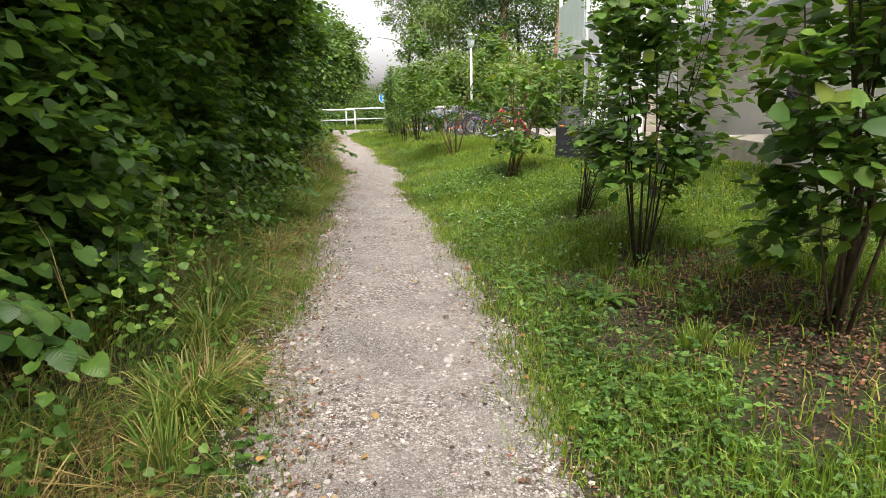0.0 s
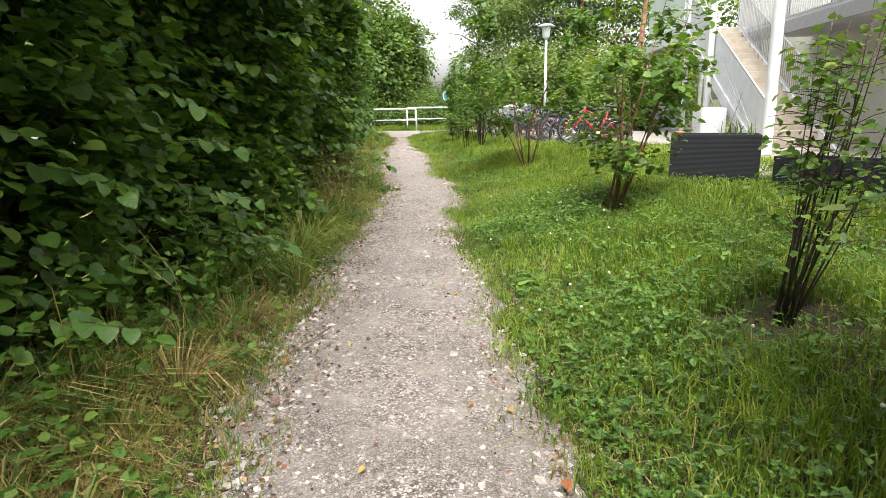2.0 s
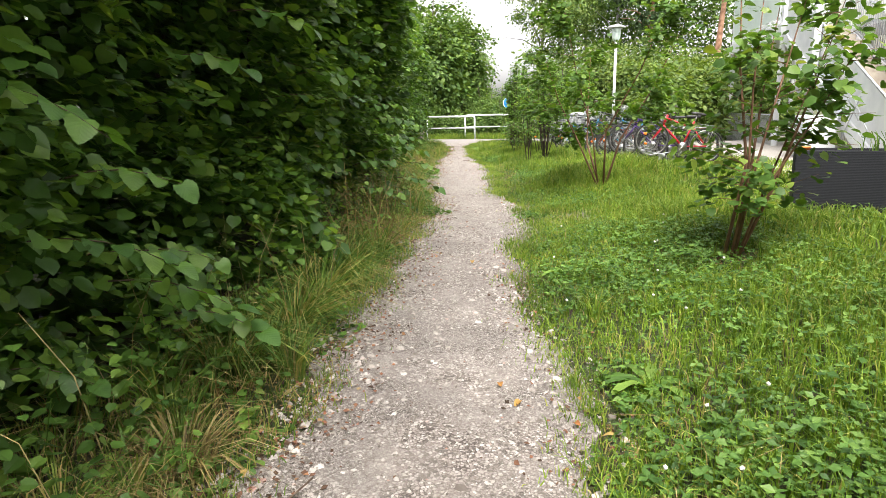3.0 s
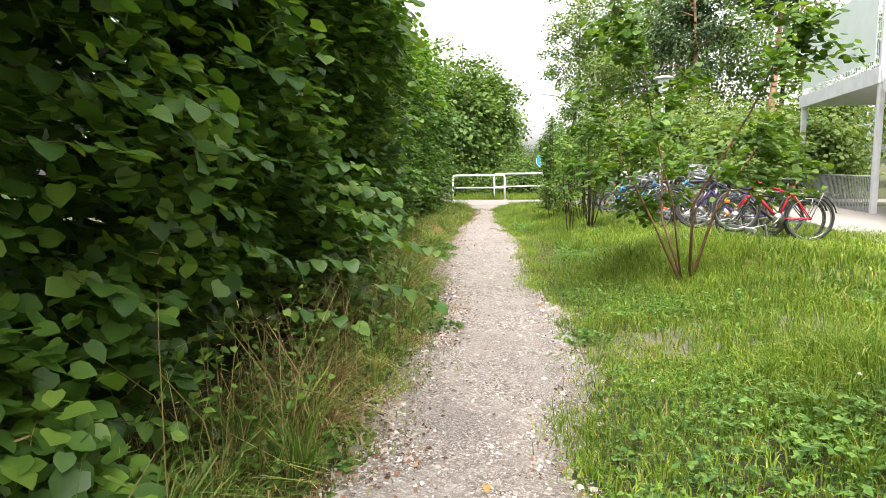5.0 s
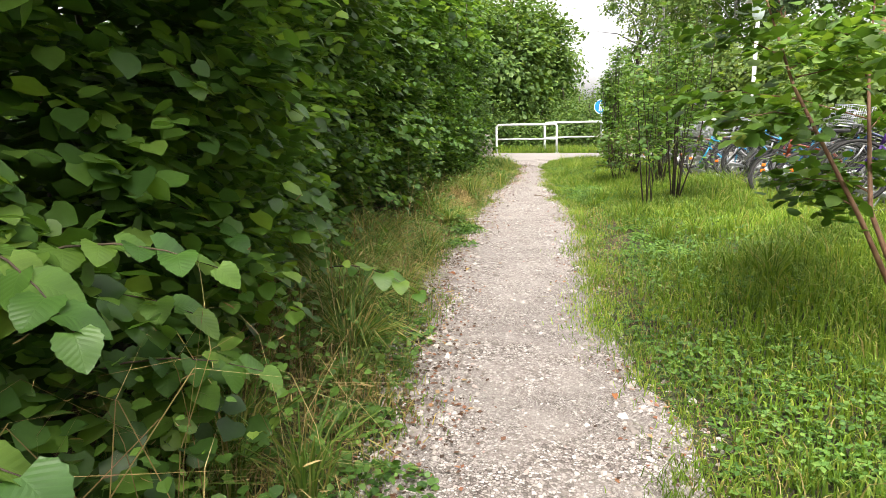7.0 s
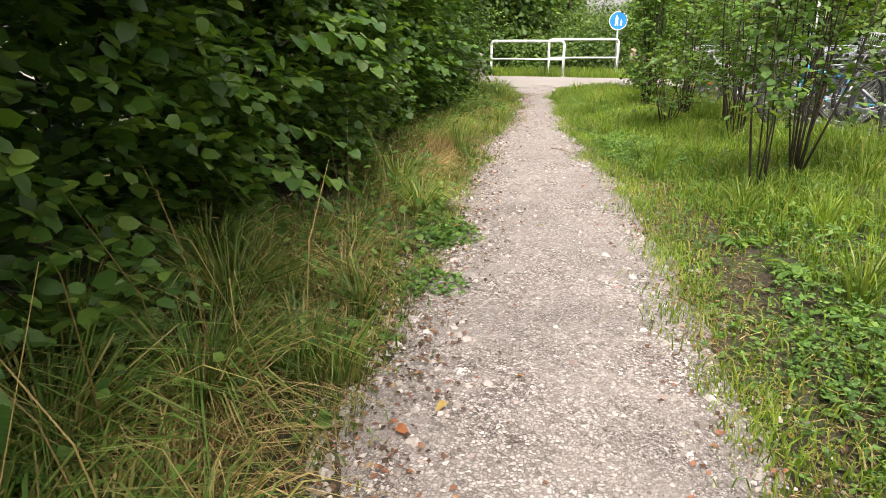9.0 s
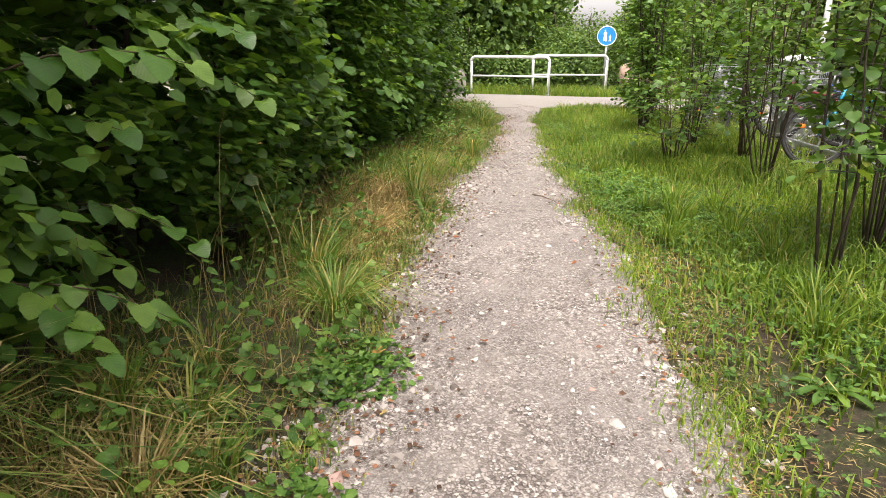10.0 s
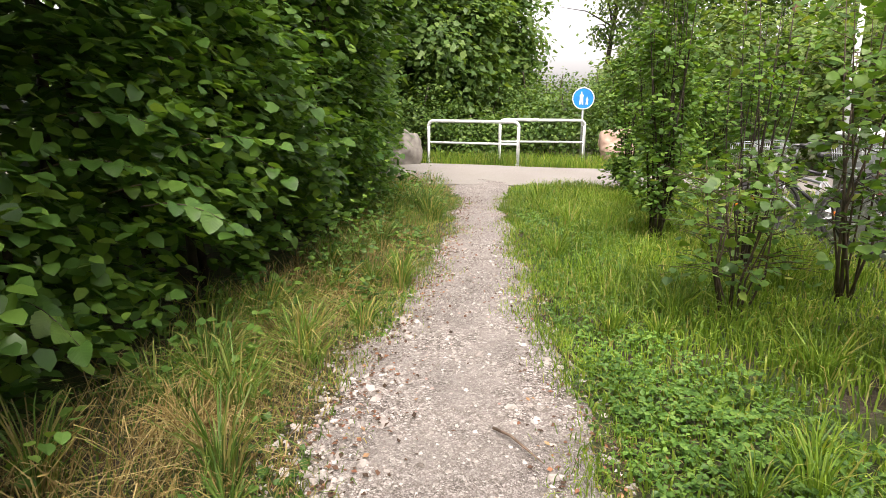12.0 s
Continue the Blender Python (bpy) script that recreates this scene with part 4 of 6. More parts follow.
    if basket:
        bk = new("basket")
        bk.parent = b
        bm = bmesh.new()
        for zz, w in ((0.86, 0.13), (0.93, 0.145), (1.0, 0.155), (1.07, 0.165)):
            tube(bm, [(0.42, -w, zz), (0.70, -w, zz), (0.70, w, zz), (0.42, w, zz), (0.42, -w, zz)], 0.004, 5)
        for k in range(8):
            y = -0.15 + 0.3 * k / 7
            tube(bm, [(0.44, y * 0.8, 0.86), (0.42, y, 1.07)], 0.003, 4)
            tube(bm, [(0.68, y * 0.8, 0.86), (0.70, y, 1.07)], 0.003, 4)
            tube(bm, [(0.42, y * 0.8, 0.86), (0.70, y * 0.8, 0.86)], 0.003, 4)
        part("wire_basket", bm, GALV, bk)
    return b


BIKES = [
    ((0.62, 0.03, 0.05), "bright red bicycle leaning in the rack", False, True),
    ((0.10, 0.10, 0.12), "dark grey bicycle with black mudguards in the rack", False, True),
    ((0.12, 0.05, 0.30), "purple bicycle in the crowded rack", False, False),
    ((0.45, 0.62, 0.05), "yellow-green bicycle in the crowded rack", False, False),
    ((0.05, 0.07, 0.16), "navy blue bicycle in the crowded rack", True, False),
    ((0.50, 0.52, 0.54), "silver bicycle in the crowded rack", False, True),
    ((0.03, 0.03, 0.035), "black bicycle with a wire basket in the rack", True, False),
    ((0.36, 0.07, 0.03), "orange-red bicycle in the crowded rack", False, True),
    ((0.02, 0.30, 0.60), "bright blue bicycle in the crowded rack", False, True),
    ((0.04, 0.04, 0.05), "black bicycle in the crowded rack", False, True),
    ((0.02, 0.22, 0.42), "blue bicycle with black mudguards in the rack", True, False),
    ((0.03, 0.5, 0.8), "turquoise blue bicycle with an orange reflector in the rack", False, True),
    ((0.06, 0.08, 0.07), "dark green bicycle in the crowded rack", False, False),
    ((0.42, 0.44, 0.46), "grey bicycle with a basket in the crowded rack", True, True),
    ((0.30, 0.04, 0.05), "dark red bicycle in the crowded rack", True, True),
    ((0.03, 0.50, 0.85), "bright turquoise bicycle near the rack's end", False, True),
    ((0.05, 0.05, 0.06), "black bicycle with chrome parts near the rack's end", False, True),
    ((0.04, 0.10, 0.30), "blue bicycle near the rack's end", True, False),
    ((0.40, 0.42, 0.44), "pale grey bicycle at the rack's end", False, False),
]
front = math.degrees(math.atan2(-0.1, -0.99))
for k, (c, words, basket, refl) in enumerate(BIKES):
    c = c if k == 0 else tuple(0.55 * v for v in c)
    p = ROW0 + ROWD * (0.42 * k) + Vector((0.28 * math.sin(k * 2.4), 0.12 * math.sin(k * 5.3), 0))
    bicycle((p.x, p.y, floor_at(p.x, p.y) + 0.005), front + (9 if k < 4 else 15) * math.sin(k * 1.9), (4 if k < 4 else 8) * math.sin(k * 3.1), c, words, 0.35 - 0.015 * (k % 3 == 1), basket, refl, k % 2 == 0)
for x, y, turn, c, words in ((-0.95, 27.9, 196, (0.30, 0.31, 0.33), "grey bicycle standing past the rack's end"), (-0.62, 28.5, 182, (0.03, 0.03, 0.035), "black bicycle standing past the rack's end"), (-0.15, 27.4, 190, (0.25, 0.04, 0.05), "dark red bicycle at the rack's end")):
    bicycle((x, y, floor_at(x, y) + 0.005), turn, 6, c, words, 0.34, True, True)
rack = thing("bicycle_rack", (ROW0.x - 0.45, ROW0.y - 0.1, 0.12), "long galvanised steel bicycle rack with slanting hoops", "rack")
bm = bmesh.new()
for dz, off in ((0.10, 0.0), (0.34, 0.14)):
    box(bm, ROWD * 4.0 + Vector((off, off * 0.2, dz)), (8.5, 0.05, 0.05), 0.006, Matrix.Rotation(math.atan2(ROWD.y, ROWD.x), 3, "Z"))
part("beam", bm, GALV, rack)
for k in range(20):
    bm = bmesh.new()
    p = ROWD * (0.42 * k - 0.1)
    q = Vector((-0.42, -0.22, 0))
    tube(bm, [p + Vector((0, 0, 0.10)), p - q * 0.4 + Vector((0, 0, 0.36)), p - q * 0.9 + Vector((0, 0, 0.40)), p - q * 1.1 + Vector((0, 0, 0.02))], 0.011, 8)
    part("hoop", bm, GALV, rack)
bm = bmesh.new()
for k in (0, 6, 12, 18):
    box(bm, ROWD * (0.42 * k) + Vector((0, 0, -0.02)), (0.06, 0.06, 0.24), 0.004)
part("feet", bm, GALV, rack)
bin_ = thing("litter_bin", (-0.25, 28.6, floor_at(-0.25, 28.6)), "grey metal litter bin with a flat lid behind bicycles", "bin")
bm = bmesh.new()
turned(bm, [(0.22, 0.0), (0.24, 0.02), (0.26, 1.10), (0.27, 1.12)], segments=24)
part("drum", bm, GALV, bin_)
bm = bmesh.new()
turned(bm, [(0.28, 1.13), (0.30, 1.14), (0.30, 1.18), (0.05, 1.24)], segments=24)
part("lid", bm, WHITE_PAINT, bin_)


# ---- hedge beside the path ----
def wood(name, points, radii, material, parent, segments=7):
    bm = bmesh.new()
    tube(bm, points, radii, segments)
    return part(name, bm, material, parent)


HEART = heart_leaf()
LEAF_ROUND = raw_mesh("leaf", HEART[0], HEART[1], SPRAY_LEAF, True)
LEAF_SHRUB = raw_mesh("leaf", ROUND8[0], ROUND8[1], SHRUB_SINGLE, True)
LEAF_LOBED = raw_mesh("leaf", LOBED[0], LOBED[1], SHRUB_SINGLE, True)
LEAF_FALLEN = raw_mesh("fallen_leaf", HEART[0] * [0.8, 1, 1.6], HEART[1], FALLEN, True)


def leaf_object(me, parent, p, nrm, along, size):
    z = Vector(nrm).normalized()
    y = Vector(along)
    y = (y - z * y.dot(z)).normalized()
    x = y.cross(z)
    m = Matrix((x, y, z)).transposed().to_4x4()
    m.translation = Vector(p)
    return put("leaf", me, parent, m=m @ Matrix.Diagonal((size, size, size, 1)))


def spray(parent, root, tip, size, me, n=9):
    """A leafy shoot from root to tip (in the parent's frame): one twig, leaves on both sides."""
    root, tip = Vector(root), Vector(tip)
    mid = (root + tip) / 2 + Vector((0, 0, 0.10))
    pts = [root * (1 - s) ** 2 + mid * 2 * s * (1 - s) + tip * s * s for s in (0, 0.25, 0.5, 0.75, 1)]
    wood("twig", pts, [0.004, 0.0035, 0.003, 0.002, 0.0012], BARK, parent, 5)
    along = (tip - root).normalized()
    side = along.cross(Vector((0, 0, 1))).normalized()
    for k in range(n):
        s = 0.22 + 0.78 * k / (n - 1)
        p = root * (1 - s) ** 2 + mid * 2 * s * (1 - s) + tip * s * s
        sgn = -1 if k % 2 else 1
        d = along * 0.6 + side * sgn * (0.9 if k < n - 1 else 0.1) + Vector((0, 0, rng.uniform(-0.9, -0.2)))
        nr = Vector((rng.normal(0, 0.3), rng.normal(0, 0.3), 1.0)) + along * 0.5 + side * sgn * 0.2
        leaf_object(me, parent, p, nr, d, size * rng.uniform(0.7, 1.15))


def bush_leaves(y0, y1, zlo, zhi, count, depth, size, sink=0.0, per=13):
    """Leaves set along short drooping shoots that stand out of the hedge's face."""
    m = count // per
    y = rng.uniform(y0 - 0.3, y1 + 0.3, m)
    z = rng.uniform(zlo, zhi, m)
    d = sink + np.minimum(rng.exponential(depth, m), depth * 4)
    x = hedge_face(y, z) - d
    slope = np.interp(y + 0.2, FACE_Y, FACE_X) - np.interp(y - 0.2, FACE_Y, FACE_X)
    out = unit(np.stack([np.ones(m), -slope / 0.4, np.zeros(m)], 1))
    way = unit(out + rng.normal(0, 0.65, (m, 3)) + np.array([0, 0, -0.15]))
    length = size * per * 0.42 * rng.uniform(0.7, 1.2, m)
    i = np.repeat(np.arange(m), per)
    s = np.tile(np.linspace(0.0, 1.0, per), m)
    P = np.stack([x, y, z], 1)[i] + way[i] * (length[i] * (s - 0.75))[:, None]
    P[:, 2] -= length[i] * 0.22 * s * s
    side = unit(np.cross(way, np.array([0, 0, 1.0])))[i] * np.where(np.arange(m * per) % 2, 1.0, -1.0)[:, None]
    P += side * size * 0.15 + rng.normal(0, size * 0.2, P.shape)
    N = np.array([0, 0, 1.0]) + way[i] * 0.35 + rng.normal(0, 0.33, P.shape)
    D = way[i] * 0.6 + side * 0.8 + np.array([0, 0, -0.45]) + rng.normal(0, 0.3, P.shape)
    P[:, 2] = np.maximum(P[:, 2], 0.06)
    return P, N, D, size * rng.uniform(0.6, 1.25, len(P))


def joined(sets):
    V, F, o = [], [], 0
    for v, f in sets:
        V.append(v), F.append(f + o)
        o += len(v)
    return np.concatenate(V), np.concatenate(F)


SPRAYS = [(-1.95, 12.75, 1.45), (-2.4, 14.6, 1.46), (-1.95, 12.6, 0.85), (-1.62, 13.05, 0.52), (-2.15, 11.95, 0.98), (-2.25, 12.6, 1.9), (-2.3, 13.2, 1.95), (-1.76, 8.5, 0.68),
          (-1.70, 9.05, 1.62), (-1.5, 9.45, 1.85), (-1.95, 7.6, 0.95), (-1.66, 6.2, 1.78), (-2.1, 6.1, 0.55), (-4.2, 19.4, 0.52), (-4.4, 20.6, 0.5), (-1.75, 5.0, 0.45), (-1.6, 4.3, 0.75),
          (-1.45, 3.9, 0.5), (-1.9, 12.3, 0.55), (-1.75, 12.9, 0.95), (-3.6, 19.2, 1.3), (-3.9, 19.9, 1.4), (-1.9, 8.0, 0.35), (-2.2, 14.0, 0.6), (-4.4, 21.6, 1.1),
          (-3.5, 16.45, 0.53), (-3.35, 16.2, 0.57), (-3.45, 16.7, 0.5), (-2.95, 16.42, 0.29), (-2.85, 16.5, 0.22), (-3.8, 16.9, 0.84), (-1.6, 8.49, 0.75), (-1.45, 8.36, 0.58), (-1.38, 8.42, 0.45), (-1.62, 8.3, 1.12), (-1.5, 7.8, 1.32), (-1.65, 7.13, 0.99), (-1.6, 8.2, 0.8), (-1.3, 6.7, 0.46), (-3.95, 19.54, 0.61), (-3.8, 19.2, 0.45), (-3.85, 18.95, 0.42), (-2.15, 15.2, 0.54), (-2.0, 13.2, 1.02), (-1.8, 11.3, 1.48), (-4.5, 23.3, 0.9), (-1.1, 3.45, 0.52), (-1.25, 3.4, 0.72),
          (-1.55, 4.6, 0.95), (-1.5, 3.6, 0.8), (-1.85, 12.9, 1.25), (-2.0, 13.6, 1.05), (-1.9, 10.6, 1.5)]
SPACING = 2.2
for k, yc in enumerate(np.arange(-4.0, 37.5, SPACING)):
    y0, y1 = yc - SPACING / 2, yc + SPACING / 2
    near_bit = 2.5 < yc < 28
    xc = float(np.interp(yc, FACE_Y, FACE_X)) - 1.1
    bush = thing("hedge_bush", (xc, yc, 0), "tall dark green hazel hedge bush overhanging the path's verge", "bush", "tall hedge beside the path")
    base = np.array([xc, yc, 0])
    for s in range(6):
        a, r = rng.uniform(-0.9, 0.9), rng.uniform(0.012, 0.04)
        b0 = Vector((rng.uniform(-0.5, 0.45) - (0.75 if 6.5 < yc < 19.5 else 0.0), a, 0))
        top = Vector((b0.x + rng.uniform(-0.6, 0.6), a + rng.uniform(-0.5, 0.5), rng.uniform(3.0, 5)))
        wood("stem", [b0, b0.lerp(top, 0.35) + Vector((rng.normal(0, 0.08), rng.normal(0, 0.08), 0)), b0.lerp(top, 0.7) + Vector((rng.normal(0, 0.1), rng.normal(0, 0.1), 0)), top], [r, r * 0.85, r * 0.6, r * 0.25], DARK_BARK, bush, 6)
    sets = []
    if near_bit:
        sets.append(bush_leaves(y0, y1, 0.25, 3.0, 5600, 0.22, 0.088))
        sets.append(bush_leaves(y0, y1, 2.8, 5.3, 2200 if yc < 11 else 1300, 0.35, 0.15))
    else:
        sets.append(bush_leaves(y0, y1, 0.1, 3.2, 2600, 0.2, 0.11))
        sets.append(bush_leaves(y0, y1, 2.8, 5.3, 1900, 0.35, 0.17))
    sets.append(bush_leaves(y0, y1, 0.3, 5.2, 1800, 0.5, 0.24, 0.75))
    sets.append(bush_leaves(y0, y1, 0.2, 5.2, 2900 if 6 < yc < 11 else 1700, 0.4, 0.34, 1.6))
    # added overhang above the view that shades the near hedge and verge
    if yc < 11:
        n = 1700
        y, z = rng.uniform(y0 - 0.4, y1 + 0.4, n), rng.uniform(2.9, 6.4, n)
        x = np.interp(y, FACE_Y, FACE_X) + rng.uniform(-1.6, 1.15, n) - 0.25 * np.abs(z - 4.6)
        sets.append((np.stack([x, y, z], 1), np.array([0, 0, 1.0]) + rng.normal(0, 0.4, (n, 3)), rng.normal(0, 1, (n, 3)) + [0, 0, -0.4], rng.uniform(0.12, 0.24, n)))
    close = 3.5 < yc < 15.5
    meshes = [scattered(ROUND8 if close and j == 0 else (LEAF6 if j < 2 else KITE), q[0] - base, q[1], q[2], q[3]) for j, q in enumerate(sets)]
    V, F = joined(meshes)
    crown = put("crown", raw_mesh("crown", V, F, HEDGE_LEAF, True), bush)
    tagged(crown, "dense dark green leaves", kind="stuff")
    mine = [q for q in SPRAYS if y0 <= q[1] < y1]
    if near_bit:
        for q in range(9 if 10.5 < yc < 14 or yc > 19 or yc < 6.5 else (4 if yc < 10.5 else 2)):
            y, z = rng.uniform(y0, y1), rng.uniform(0.3, 2.4)
            mine.append((float(hedge_face(np.array(y), np.array(z))) + rng.uniform(0.05, 0.2), y, z))
    for q in mine:
        tip = Vector(q) - Vector(base)
        root = tip + Vector((-0.5, rng.uniform(-0.25, 0.15), rng.uniform(-0.05, 0.2)))
        spray(bush, root, tip, 0.10, LEAF_ROUND, 9)


# ---- shrubs on the grass ----
def shrub(x, y, height, spread, stems, leaf, count, singles, label, leaf_me, bark, leaf_mat_, bare=0.3, stem_r=0.012, droop=0.3, name="shrub", group="shrubs on the grass", flare=(0.12, 0.62), lean=(0.0, 0.0)):
    sh = thing(name, (x, y, floor_at(x, y)), label, "shrub", group)
    twigs = []
    for s in range(stems):
        a = 2 * math.pi * (s + rng.uniform(0, 0.6)) / stems
        foot = Vector((math.cos(a), math.sin(a), 0)) * rng.uniform(0.01, 0.05 + spread * 0.03)
        h = height * rng.uniform(0.72, 1.0)
        out = spread * rng.uniform(*flare)
        top = Vector((math.cos(a) * out + lean[0], math.sin(a) * out + lean[1], h))
        bend = Vector((rng.normal(0, 0.03 + 0.05 * spread), rng.normal(0, 0.03 + 0.05 * spread), 0))
        pts = [foot + Vector((0, 0, -0.03)), foot.lerp(top, 0.33) + bend - Vector((math.cos(a), math.sin(a), 0)) * out * 0.12, foot.lerp(top, 0.66) + bend * 0.5, top]
        r = stem_r * rng.uniform(0.7, 1.3)
        wood("stem", pts, [r, r * 0.8, r * 0.55, r * 0.2], bark, sh, 7)
        for q in range(9):
            t = rng.uniform(bare, 0.98)
            i = min(2, int(t * 3))
            p = pts[i].lerp(pts[i + 1], t * 3 - i)
            aa = a + rng.normal(0, 1.2)
            ln = spread * rng.uniform(0.25, 0.6) * (1.15 - 0.5 * t)
            tip = p + Vector((math.cos(aa) * ln, math.sin(aa) * ln, rng.uniform(-0.1, 0.5) * ln))
            wood("twig", [p, p.lerp(tip, 0.5) + Vector((0, 0, 0.05 * ln)), tip], [min(0.0045, stem_r * 0.4), 0.0024, 0.0013], bark, sh, 5)
            twigs.append((p, tip))
        twigs.append((pts[2], pts[3]))
    A = np.array([p for p, _ in twigs])
    B = np.array([q for _, q in twigs])
    i = rng.integers(0, len(twigs), count)
    s = rng.uniform(0.15, 1.05, count)[:, None]
    d = unit(B[i] - A[i])
    P = A[i] + (B[i] - A[i]) * s + rng.normal(0, 0.035 + leaf * 0.25, (count, 3))
    P[:, 2] = np.maximum(P[:, 2], 0.05)
    N = np.array([0, 0, 1.0]) + rng.normal(0, 0.42, (count, 3)) + d * 0.25
    D = d * 0.6 + rng.normal(0, 0.7, (count, 3)) + np.array([0, 0, -droop])
    S = leaf * rng.uniform(0.55, 1.2, count)
    for k in range(min(singles, count)):
        leaf_object(leaf_me, sh, P[k], N[k], D[k], float(S[k]))
    if count > singles:
        V, F = scattered(LEAF6, P[singles:], N[singles:], D[singles:], S[singles:])
        tagged(put("foliage", raw_mesh("foliage", V, F, leaf_mat_, True), sh), "many small green leaves", kind="stuff")
    return sh


shrub(1.70, 6.05, 2.7, 0.85, 10, 0.095, 2500, 290, "tall leafy shrub with dark stems and lobed green leaves", LEAF_LOBED, DARK_BARK, SHRUB_LEAF, 0.24, 0.009)
shrub(2.25, 4.42, 2.7, 0.9, 10, 0.105, 2300, 290, "tall leafy shrub with brown forked stems and lobed leaves", LEAF_LOBED, BARK, SHRUB_LEAF, 0.2, 0.0105)
shrub(1.6, 7.85, 1.75, 0.55, 14, 0.05, 800, 240, "upright shrub of many thin dark stems and small leaves", LEAF_SHRUB, DARK_BARK, YOUNG_LEAF, 0.3, 0.0065, lean=(0.25, 0.0))
shrub(1.16, 11.2, 2.25, 0.95, 7, 0.085, 1350, 280, "young shrub with pale brown stems and light green leaves", LEAF_SHRUB, RED_BARK, SHRUB_LEAF, 0.2, 0.012, flare=(0.1, 0.6), lean=(0.42, 0.1))
shrub(0.28, 16.0, 2.8, 1.5, 5, 0.085, 3900, 290, "spreading shrub with reddish stems and a light green crown", LEAF_SHRUB, RED_BARK, YOUNG_LEAF, 0.36, 0.015, flare=(0.3, 0.8))
shrub(-0.94, 21.85, 2.8, 0.75, 13, 0.065, 1900, 240, "upright shrub of dark thin stems in long grass", LEAF_SHRUB, DARK_BARK, YOUNG_LEAF, 0.25, 0.009)
shrub(-1.28, 21.3, 2.6, 0.5, 5, 0.07, 600, 120, "thin dark-stemmed sapling in long grass", LEAF_SHRUB, DARK_BARK, SHRUB_LEAF, 0.35, 0.009)
shrub(-1.2, 24.2, 2.9, 0.85, 9, 0.068, 1700, 240, "slender shrub with dark leaning stems in long grass", LEAF_SHRUB, DARK_BARK, YOUNG_LEAF, 0.3, 0.009)
shrub(-2.0, 25.25, 1.15, 0.9, 10, 0.065, 480, 240, "low spreading shrub with drooping branches in the grass", LEAF_SHRUB, BARK, SHRUB_LEAF, 0.3, 0.009)
shrub(-1.2, 25.75, 2.3, 0.85, 9, 0.065, 850, 200, "rounded shrub before the parked bicycles", LEAF_SHRUB, BARK, SHRUB_LEAF, 0.25, 0.010)
shrub(-2.37, 27.6, 3.0, 0.5, 12, 0.062, 3000, 200, "dense upright hornbeam bush with dark stems", LEAF_SHRUB, DARK_BARK, YOUNG_LEAF, 0.14, 0.012)
shrub(-2.3, 29.3, 3.0, 0.65, 10, 0.068, 3600, 120, "dense upright hornbeam bush with dark stems", LEAF_SHRUB, DARK_BARK, YOUNG_LEAF, 0.16, 0.012)
shrub(-1.75, 26.4, 2.5, 0.5, 9, 0.06, 850, 150, "upright hornbeam bush beside parked bicycles", LEAF_SHRUB, DARK_BARK, YOUNG_LEAF, 0.2, 0.010)
shrub(-2.6, 31.6, 3.1, 0.75, 10, 0.075, 3800, 60, "dense upright hornbeam bush near the lane", LEAF_SHRUB, DARK_BARK, YOUNG_LEAF, 0.1, 0.012)
shrub(-0.9, 30.6, 2.2, 0.9, 8, 0.08, 2600, 40, "leafy bush behind the parked bicycles", LEAF_SHRUB, DARK_BARK, SHRUB_LEAF, 0.1, 0.012)
shrub(-1.2, 32.3, 2.3, 0.9, 8, 0.08, 3200, 40, "leafy bush near the lane", LEAF_SHRUB, DARK_BARK, SHRUB_LEAF, 0.1, 0.012)


# ---- trees and woods ----
def tree(x, y, h, crown_r, crown_lo, clumps, leaves, leaf, mat, bark, label, trunk_r=0.16, spread=0.55, category="tree", group="trees beyond the lane", limbs=9, name="tree"):
    t = thing(name, (x, y, 0), label, category, group)
    lean = Vector((rng.normal(0, 0.03), rng.normal(0, 0.03), 1)) * h
    bm = bmesh.new()
    trunk = [Vector((0, 0, -0.2)), lean * 0.25 + Vector((rng.normal(0, 0.1), 0, 0)), lean * 0.55 + Vector((rng.normal(0, 0.15), 0, 0)), lean * 0.97]
    tube(bm, trunk, [trunk_r * 1.15, trunk_r * 0.85, trunk_r * 0.55, 0.02], 9)
    for k in range(limbs):
        z = crown_lo + (h * 0.85 - crown_lo) * rng.uniform(0, 1)
        a = rng.uniform(0, 2 * np.pi)
        ln = crown_r * rng.uniform(0.55, 0.95)
        p = lean * (z / h)
        tip = p + Vector((math.cos(a) * ln, math.sin(a) * ln, ln * rng.uniform(0.1, 0.7)))
        tube(bm, [p, p.lerp(tip, 0.5) + Vector((0, 0, 0.1 * ln)), tip], [trunk_r * 0.3, trunk_r * 0.18, 0.01], 6)
    part("trunk", bm, bark, t)
    c = rng.normal(0, 1, (clumps, 3))
    c = unit(c) * rng.uniform(0.25, 1.0, clumps)[:, None] ** 0.6
    mid = (h + crown_lo) / 2
    C = np.stack([c[:, 0] * crown_r, c[:, 1] * crown_r, mid + c[:, 2] * (h - crown_lo) / 2], 1)
    i = rng.integers(0, clumps, leaves)
    off = rng.normal(0, 1, (leaves, 3)) * spread * np.array([1, 1, 0.65])
    P = C[i] + off
    P[:, 2] = np.maximum(P[:, 2], 0.1)
    N = unit(P - np.array([0, 0, mid])) * 0.5 + np.array([0, 0, 0.7]) + rng.normal(0, 0.45, (leaves, 3))
    D = rng.normal(0, 0.7, (leaves, 3)) + np.array([0, 0, -0.5])
    V, F = scattered(KITE, P, N, D, leaf * rng.uniform(0.6, 1.3, leaves))
    tagged(put("crown", raw_mesh("crown", V, F, mat, True), t), "leafy crown", kind="stuff")
    return t


